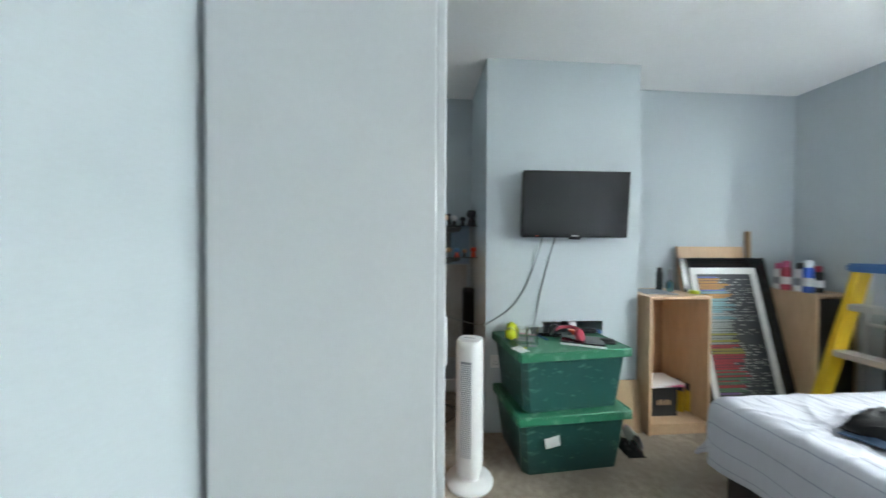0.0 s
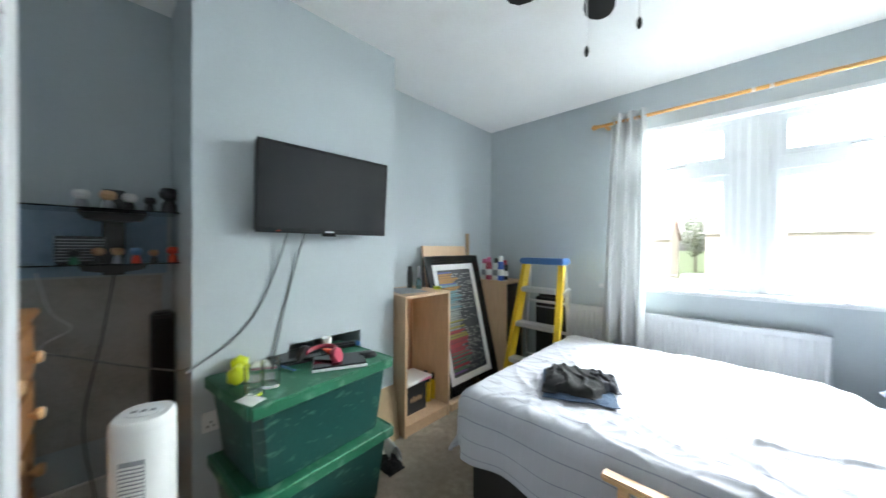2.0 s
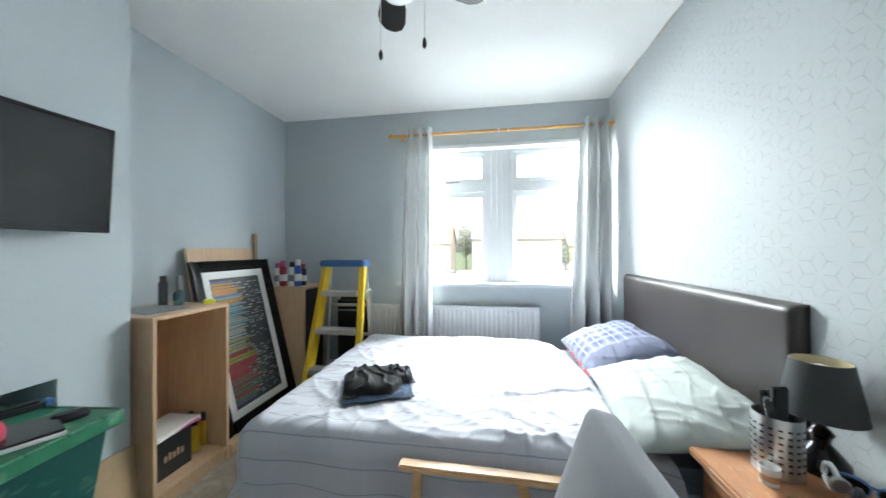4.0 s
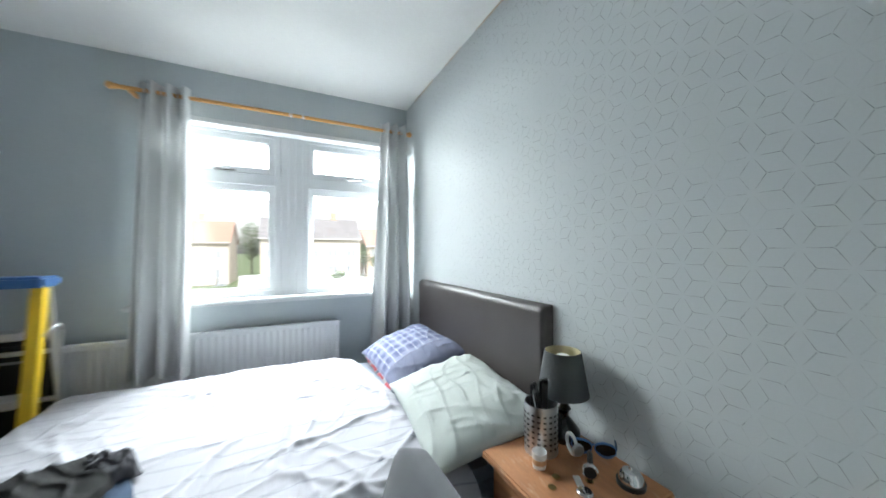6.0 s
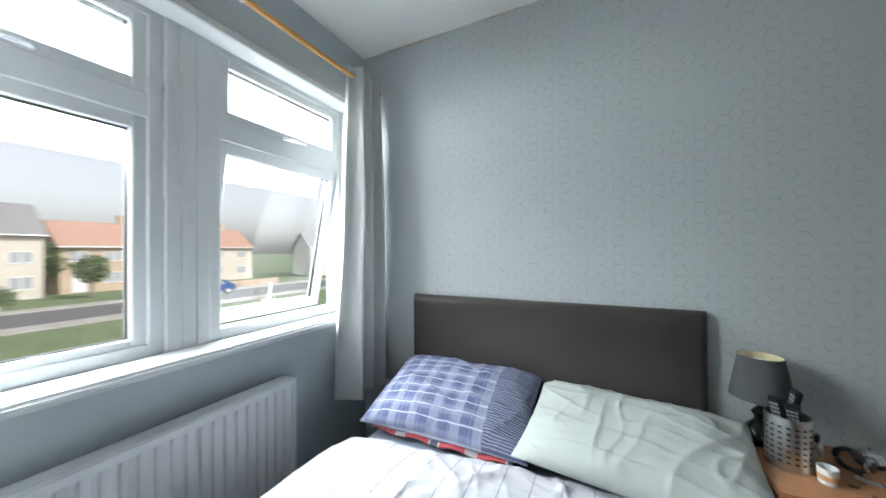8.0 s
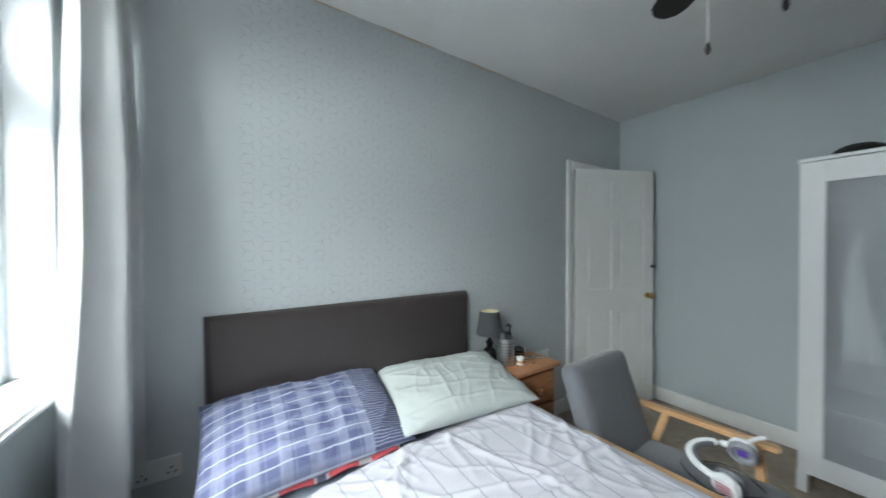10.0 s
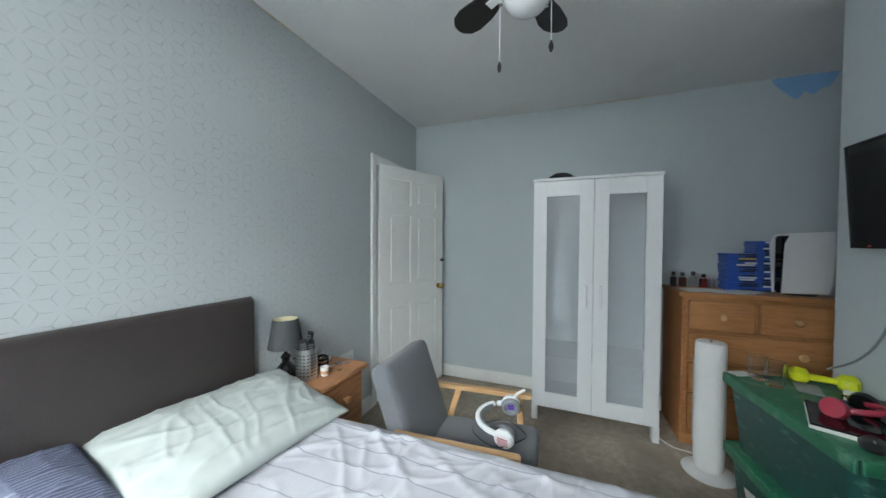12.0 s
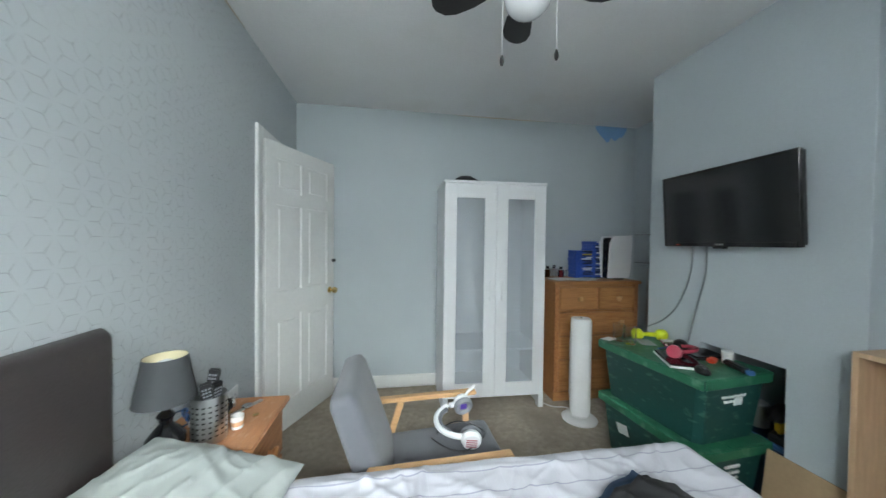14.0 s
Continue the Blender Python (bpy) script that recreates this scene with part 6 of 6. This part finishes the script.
for q in (-1, 1):
    rim = [(q * 0.034 + 0.029 * math.cos(a), 0.004 * math.cos(2 * a), 0.026 + 0.021 * math.sin(a)) for a in np.linspace(0, 2 * math.pi, 25)[:-1]]
    fr = part("rim", tube(bmesh.new(), rim, 0.0035, 6, True), M_BLUEPL, root, "glossy dark blue rim")
    part("lens", lathe(bmesh.new(), [(0, -0.001), (0.028, -0.001), (0.028, 0.001), (0, 0.001)], 22, Matrix.Translation((q * 0.034, 0, 0.026)) @ Matrix.Diagonal((1, 1, 0.74, 1)) @ Matrix.Rotation(math.pi / 2, 4, "X")), M_BLKGLOSS, fr, "dark tinted lens")
    part("temple", tube(bmesh.new(), curve_pts([(q * 0.064, 0, 0.034), (q * 0.066, 0.05, 0.030), (q * 0.062, 0.105, 0.020), (q * 0.058, 0.125, 0.006)], 6), 0.003, 6), M_NAVYCLOTH, root)
part("bridge", tube(bmesh.new(), [(-0.008, 0, 0.034), (0, -0.002, 0.037), (0.008, 0, 0.034)], 0.003, 6), M_BLUEPL, root)
root = thing("alarm_clock", pose(2.86, 1.47, NZ, 0, 0, 40), "round chrome bell on a black base", "bell")
part("base", lathe(bmesh.new(), [(0, 0), (0.036, 0), (0.037, 0.012), (0, 0.012)], 24), M_BLACK, root)
part("dome", lathe(bmesh.new(), [(0.032, 0.0125), (0.031, 0.025), (0.022, 0.038), (0.006, 0.043), (0.005, 0.05), (0, 0.051)], 24), M_CHROME, root)
for x, y in ((2.66, 1.56), (2.70, 1.585), (2.77, 1.53)):
    solid("coin", lathe(bmesh.new(), [(0, 0), (0.011, 0), (0.011, 0.002), (0, 0.002)], 16), M_BRASS, pose(x, y, NZ), "loose coin on the bedside cabinet", "coin", "coins on the cabinet")

# ---- headset on the armchair ----
SEAT = Matrix(((0, 0, 1, 1.80), (0.95, 0.30, 0, 1.41), (-0.30, 0.95, 0, 0.462), (0, 0, 0, 1)))
root = thing("gaming_headset", SEAT @ Matrix.Scale(1.12, 4), "white gaming headset lying on the chair seat", "headset")
arc = [(0.085 * math.cos(a), 0.004, 0.112 * math.sin(a)) for a in np.linspace(0.0, math.pi, 26)]
part("headband", tube(bmesh.new(), arc, 0.012, 10), M_WHITE, root)
part("band_padding", tube(bmesh.new(), [(x * 0.86, y, z * 0.86) for x, y, z in arc[5:-5]], 0.010, 8), M_GREYCLOTH, root)
for s in (-1, 1):
    m = Matrix.Translation((s * 0.085, 0.0, -0.02)) @ Matrix.Rotation(s * radians(82), 4, "Y")
    cup = part("ear_cup", lathe(bmesh.new(), [(0, -0.004), (0.038, -0.002), (0.043, 0.012), (0.036, 0.028), (0, 0.032)], 26, m), M_WHITE, root)
    part("ear_pad", lathe(bmesh.new(), [(0.0, -0.012), (0.024, -0.012), (0.028, -0.022), (0.036, -0.024), (0.043, -0.016), (0.044, -0.004)], 26, m), M_GREYPL, cup, "soft grey ear pad")
    if s < 0:
        part("badge", B(-0.014, -0.013, -0.0145, 0.014, 0.013, -0.0125, m=m), M_PURPLE, cup, "purple rectangular badge", smooth=0)
    else:
        for q in range(4):
            part("red_stripe", B(-0.022, -0.018 + q * 0.011, 0.0318, 0.022, -0.014 + q * 0.011, 0.0332, m=m), M_RED, cup, smooth=0)
part("microphone_boom", tube(bmesh.new(), curve_pts([(-0.10, 0.03, -0.03), (-0.112, 0.05, -0.05), (-0.118, 0.07, -0.08)], 8), 0.007), M_WPLAST, root)
solid("headset_lead", tube(bmesh.new(), [(1.82 + 0.13 * math.cos(a), 1.43 + 0.10 * math.sin(a * 1.05), 0.402 + 0.01 * math.sin(3 * a)) for a in np.linspace(0, 5.6, 40)], 0.003, 6), M_BLACK, I, "black headset lead coiled on the seat", "cable")

# ---- outside: street seen from the upper floor ----
G = -2.9
M_GRASS = mixed("lawn", (0.11, 0.15, 0.07), (0.13, 0.17, 0.09), 0.6, 0.4, 0.7, dict(rough=0.95, var=0.3, scale=2, grain=30, bump=0.5))
M_ROAD = mat("asphalt", (0.11, 0.11, 0.112), 0.9, var=0.2, scale=0.6, grain=40, bump=0.3)
M_PAVE = mat("concrete_paving", (0.30, 0.29, 0.27), 0.9, var=0.15, scale=0.8, grain=30, bump=0.2)
M_RENDERW = mat("cream_render", (0.55, 0.51, 0.45), 0.9, var=0.1, scale=0.7, grain=20, bump=0.2)
M_BRICK = mat("buff_brick", (0.45, 0.36, 0.27), 0.9, var=0.2, scale=1.5, grain=14, bump=0.3)
M_ROOF = mat("grey_roof_tile", (0.22, 0.22, 0.23), 0.85, var=0.2, scale=1.2, grain=10, bump=0.4)
M_ROOFRED = mat("red_roof_tile", (0.36, 0.23, 0.18), 0.85, var=0.2, scale=1.2, grain=10, bump=0.4)
M_LEAF = mat("hedge_leaf", (0.12, 0.17, 0.085), 0.7, var=0.4, scale=3, grain=20, bump=0)
M_BARK = mat("bark", (0.19, 0.165, 0.14), 0.9, var=0.3, bump=0.3)
M_CARW = mat("white_car_paint", (0.75, 0.76, 0.77), 0.25, var=0.02, bump=0, coat=0.5)
M_CARB = mat("blue_car_paint", (0.05, 0.11, 0.28), 0.25, var=0.04, bump=0, coat=0.5)
M_TYRE = mat("tyre_rubber", (0.02, 0.02, 0.02), 0.8, var=0.2, bump=0.1)
M_DARKGL = mat("dark_glazing", (0.34, 0.36, 0.38), 0.1, var=0.1, bump=0)

solid("ground", B(-400, L + T + 0.02, G - 0.5, 400, 600, G), M_GRASS, I, "lawn and verge below the window", "ground", kind="structure", smooth=0)
solid("road", B(-200, 31, G, 200, 38, G + 0.02), M_ROAD, I, "grey asphalt street", "road", kind="structure", smooth=0)
for y0, y1 in ((29.2, 31), (38, 39.8)):
    solid("pavement", B(-200, y0, G, 200, y1, G + 0.12, bevel=0.02), M_PAVE, I, "concrete pavement with a kerb", "pavement", kind="structure")
solid("wall_outside", B(XA - 6, L + T - 0.02, G, XA - T, L + T, H + 0.6), M_BRICK, I, "outer brick face of the house", "wall", kind="structure", smooth=0)


def house(x, y, w, d, eave, ridge_h, wall_m, roof_m, label, rz=0):
    root = thing("house", pose(x, y + 11, G, 0, 0, rz), label, "house", "houses across the street")
    part("wall", B(-w / 2, 0, 0, w / 2, d, eave), wall_m, root, smooth=0)
    bm = prism(bmesh.new(), [(-0.35, eave - 0.1), (d / 2, ridge_h), (d + 0.35, eave - 0.1), (d + 0.35, eave - 0.22), (d / 2, ridge_h - 0.14), (-0.35, eave - 0.22)], w + 0.5, Matrix.Translation((-w / 2 - 0.25, 0, 0)) @ Matrix(((0, 0, 1, 0), (1, 0, 0, 0), (0, 1, 0, 0), (0, 0, 0, 1))))
    roof = part("roof", bm, roof_m, root, smooth=0)
    bm = prism(bmesh.new(), [(0, eave), (d / 2, ridge_h - 0.1), (d, eave)], w - 0.02, Matrix.Translation((-w / 2 + 0.01, 0, 0)) @ Matrix(((0, 0, 1, 0), (1, 0, 0, 0), (0, 1, 0, 0), (0, 0, 0, 1))))
    part("gable", bm, wall_m, root, smooth=0)
    part("chimney", B(w / 4 - 0.4, d / 2 - 0.3, ridge_h - 0.5, w / 4 + 0.4, d / 2 + 0.3, ridge_h + 1.0, bevel=0.03), M_BRICK, roof)
    n = max(2, int(w / 2.6))
    for k in range(n):
        cx = -w / 2 + w * (k + 0.5) / n
        for z0, z1 in ((0.9, 2.1), (3.3, 4.4)):
            if k == 0 and z0 < 1:
                part("front_door", B(cx - 0.5, -0.06, 0.1, cx + 0.5, 0.02, 2.15), M_UPVC, root, smooth=0)
                continue
            bm = B(cx - 0.75, -0.05, z0, cx + 0.75, 0.03, z0 + 0.08)
            box(bm, cx - 0.75, -0.05, z1 - 0.08, cx + 0.75, 0.03, z1)
            for q in (-0.75, -0.04, 0.67):
                box(bm, cx + q, -0.05, z0 + 0.08, cx + q + 0.08, 0.03, z1 - 0.08)
            win = part("window", bm, M_UPVC, root, smooth=0)
            part("pane", B(cx - 0.7, -0.015, z0 + 0.05, cx + 0.7, -0.005, z1 - 0.05), M_DARKGL, win, smooth=0)
    part("gutter", tube(bmesh.new(), [(-w / 2 - 0.2, -0.42, eave - 0.15), (w / 2 + 0.2, -0.42, eave - 0.15)], 0.06, 8), M_UPVC, root)
    return root


house(-11.5, 38, 14, 8, 5.4, 8.3, M_RENDERW, M_ROOFRED, "long cream terraced house with a red tiled roof")
house(5.5, 38, 13, 8, 6.0, 9.1, M_RENDERW, M_ROOF, "cream terraced house with a grey tiled roof")
house(17.5, 40, 8, 8, 5.0, 7.8, M_BRICK, M_ROOFRED, "buff brick house with a red tiled roof")
house(29, 41, 10, 8, 5.0, 7.8, M_RENDERW, M_ROOFRED, "cream house with a red tiled roof")
house(46, 33, 12, 8, 5.0, 7.6, M_RENDERW, M_ROOF, "pale house with a grey tiled roof further along", -20)
house(72, 24, 16, 8, 4.2, 6.8, M_RENDERW, M_ROOF, "pale low house with a grey hipped roof", -60)


def foliage(root, cx, cy, cz, rx, ry, rz, n, size, seed, name="crown"):
    rnd = random.Random(seed)
    verts, faces = [], []
    for k in range(n):
        while True:
            p = Vector((rnd.uniform(-1, 1), rnd.uniform(-1, 1), rnd.uniform(-1, 1)))
            if 0.25 < p.length < 1 + 0.22 * fold(p * 2.3 + Vector((seed, 0, 0))):
                break
        c = Vector((cx + p.x * rx, cy + p.y * ry, cz + p.z * rz))
        a, b = (Vector((rnd.gauss(0, 1), rnd.gauss(0, 1), rnd.gauss(0, 1))).normalized() for _ in (0, 1))
        s = size * rnd.uniform(0.6, 1.3)
        i = len(verts)
        verts += [c - a * s, c + b * s * 0.5, c + a * s, c - b * s * 0.5]
        faces.append((i, i + 1, i + 2, i + 3))
    me = bpy.data.meshes.new(name)
    me.from_pydata([tuple(v) for v in verts], [], faces)
    me.materials.append(M_LEAF)
    ob = new(name, me)
    ob.parent = root
    return ob


def tree(x, y, h, r, seed, label):
    root = thing("tree", pose(x, y + 11, G), label, "tree", "street trees")
    bm = bmesh.new()
    rnd = random.Random(seed)
    lathe(bm, [(0.16, 0), (0.12, h * 0.3), (0.07, h * 0.7), (0, h * 0.9)], 8)
    part("trunk", bm, M_BARK, root)
    for k in range(5):
        a = k * 1.3 + rnd.random()
        z = h * (0.35 + 0.09 * k)
        part("limb", tube(bmesh.new(), [(0, 0, z), (math.cos(a) * r * 0.4, math.sin(a) * r * 0.4, z + h * 0.12), (math.cos(a) * r * 0.7, math.sin(a) * r * 0.7, z + h * 0.2)], 0.04, 6), M_BARK, root)
    foliage(root, 0, 0, h * 0.68, r, r, h * 0.34, 1500, 0.16, seed)


tree(-2.6, 46, 8.5, 1.7, 3, "leafy tree behind the terrace")
tree(13.2, 41, 5.2, 1.7, 5, "small leafy tree between two houses")
tree(23.5, 46, 9, 3.0, 8, "broad leafy tree behind the houses")
tree(14.0, 34, 4.0, 1.3, 11, "young leafy tree in a front garden")
for x, w in ((-1.5, 2.4), (3.6, 4), (8.5, 2.5)):
    root = thing("hedge", pose(x, 44.5, G), "clipped green front-garden hedge", "hedge", "front hedges")
    foliage(root, 0, 0, 0.75, w / 2, 0.7, 0.85, 1100, 0.13, int(x * 7), "leaves")
for x0, x1 in ((-16, -6.5), (-0.8, 0.8), (5.2, 7.0), (16, 30)):
    solid("garden_wall", B(x0, 40.4, G, x1, 40.6, G + 0.8, bevel=0.02), M_BRICK, I, "low brick garden wall by the pavement", "wall", "garden walls")


def car(x, y, rz, paint, van, label):
    root = thing("car", pose(x, y + 11, G + 0.02, 0, 0, rz), label, "car", "parked vehicles")
    ln, wd, ht = (4.6, 1.8, 1.85) if van else (4.2, 1.75, 1.45)
    prof = [(-ln / 2, 0.35), (-ln / 2, 0.95), (-ln / 2 + 0.12, ht * 0.97), (ln * 0.12, ht), (ln * 0.26, 0.98), (ln / 2 - 0.1, 0.82), (ln / 2, 0.5), (ln / 2 - 0.05, 0.32)] if van else \
        [(-ln / 2, 0.35), (-ln / 2, 0.85), (-ln * 0.40, 0.95), (-ln * 0.27, ht * 0.97), (ln * 0.06, ht), (ln * 0.24, 0.95), (ln / 2 - 0.1, 0.78), (ln / 2, 0.5), (ln / 2 - 0.05, 0.30)]
    m = Matrix.Translation((0, wd / 2, 0)) @ Matrix.Rotation(math.pi / 2, 4, "X")
    part("body", prism(bmesh.new(), prof, wd, m, 0.06), paint, root)
    for s in (-1, 1):
        y0 = s * (wd / 2 + 0.002)
        a = (ln * 0.0, ln * 0.20) if van else (-ln * 0.24, ln * 0.19)
        bm = prism(bmesh.new(), [(a[0], 0.98), (a[0] + (0 if van else 0.18), ht * 0.92), (ln * 0.07, ht * 0.93), (a[1], 0.98)], 0.01, Matrix.Translation((0, y0, 0)) @ Matrix.Rotation(math.pi / 2, 4, "X"))
        part("side_window", bm, M_DARKGL, root, smooth=0)
        for xx in (-ln * 0.31, ln * 0.31):
            wh = part("wheel", lathe(bmesh.new(), [(0, -0.1), (0.24, -0.1), (0.31, -0.07), (0.31, 0.07), (0.24, 0.1), (0, 0.1)], 20, Matrix.Translation((xx, s * (wd / 2 - 0.08), 0.31)) @ Matrix.Rotation(math.pi / 2, 4, "X")), M_TYRE, root)
            part("rim", lathe(bmesh.new(), [(0, -0.115), (0.18, -0.112), (0.2, 0.112), (0, 0.115)], 16, Matrix.Translation((xx, s * (wd / 2 - 0.08), 0.31)) @ Matrix.Rotation(math.pi / 2, 4, "X")), M_ALU, wh)
        part("headlight", B(ln / 2 - 0.14, s * 0.62 - 0.16, 0.62, ln / 2 + 0.005, s * 0.62 + 0.16, 0.76, bevel=0.03), M_UPVC, root)
    m2 = Matrix.Translation((ln * 0.165 + 0.02, 0, (ht + 0.98) / 2)) @ Matrix.Rotation(radians(52 if not van else 38), 4, "Y")
    part("windscreen", B(-0.01, -wd / 2 + 0.15, -0.28, 0.012, wd / 2 - 0.15, 0.28, m=m2), M_DARKGL, root, smooth=0)


car(5.2, 26.2, 180, M_CARW, False, "white hatchback parked at the kerb")
car(0.3, 26.0, 0, M_CARW, True, "white van parked at the kerb")
car(17.5, 30.8, 200, M_CARW, True, "white van on a front drive")
car(19.6, 25.6, 180, M_CARB, False, "blue car parked at the far kerb")
root = thing("utility_pole", pose(9.3, 8.6, G), "grey utility pole with a transformer drum", "utility pole")
part("pole", lathe(bmesh.new(), [(0, 0), (0.12, 0), (0.085, 8.2), (0, 8.2)], 14), M_GREYPL, root)
part("crossarm", B(-0.6, -0.05, 7.3, 0.6, 0.05, 7.42), M_GREYPL, root)
part("drum", lathe(bmesh.new(), [(0, 6.3), (0.2, 6.3), (0.22, 6.9), (0.15, 7.0), (0, 7.0)], 18, Matrix.Translation((0.28, 0, 0))), M_GREYPL, root)
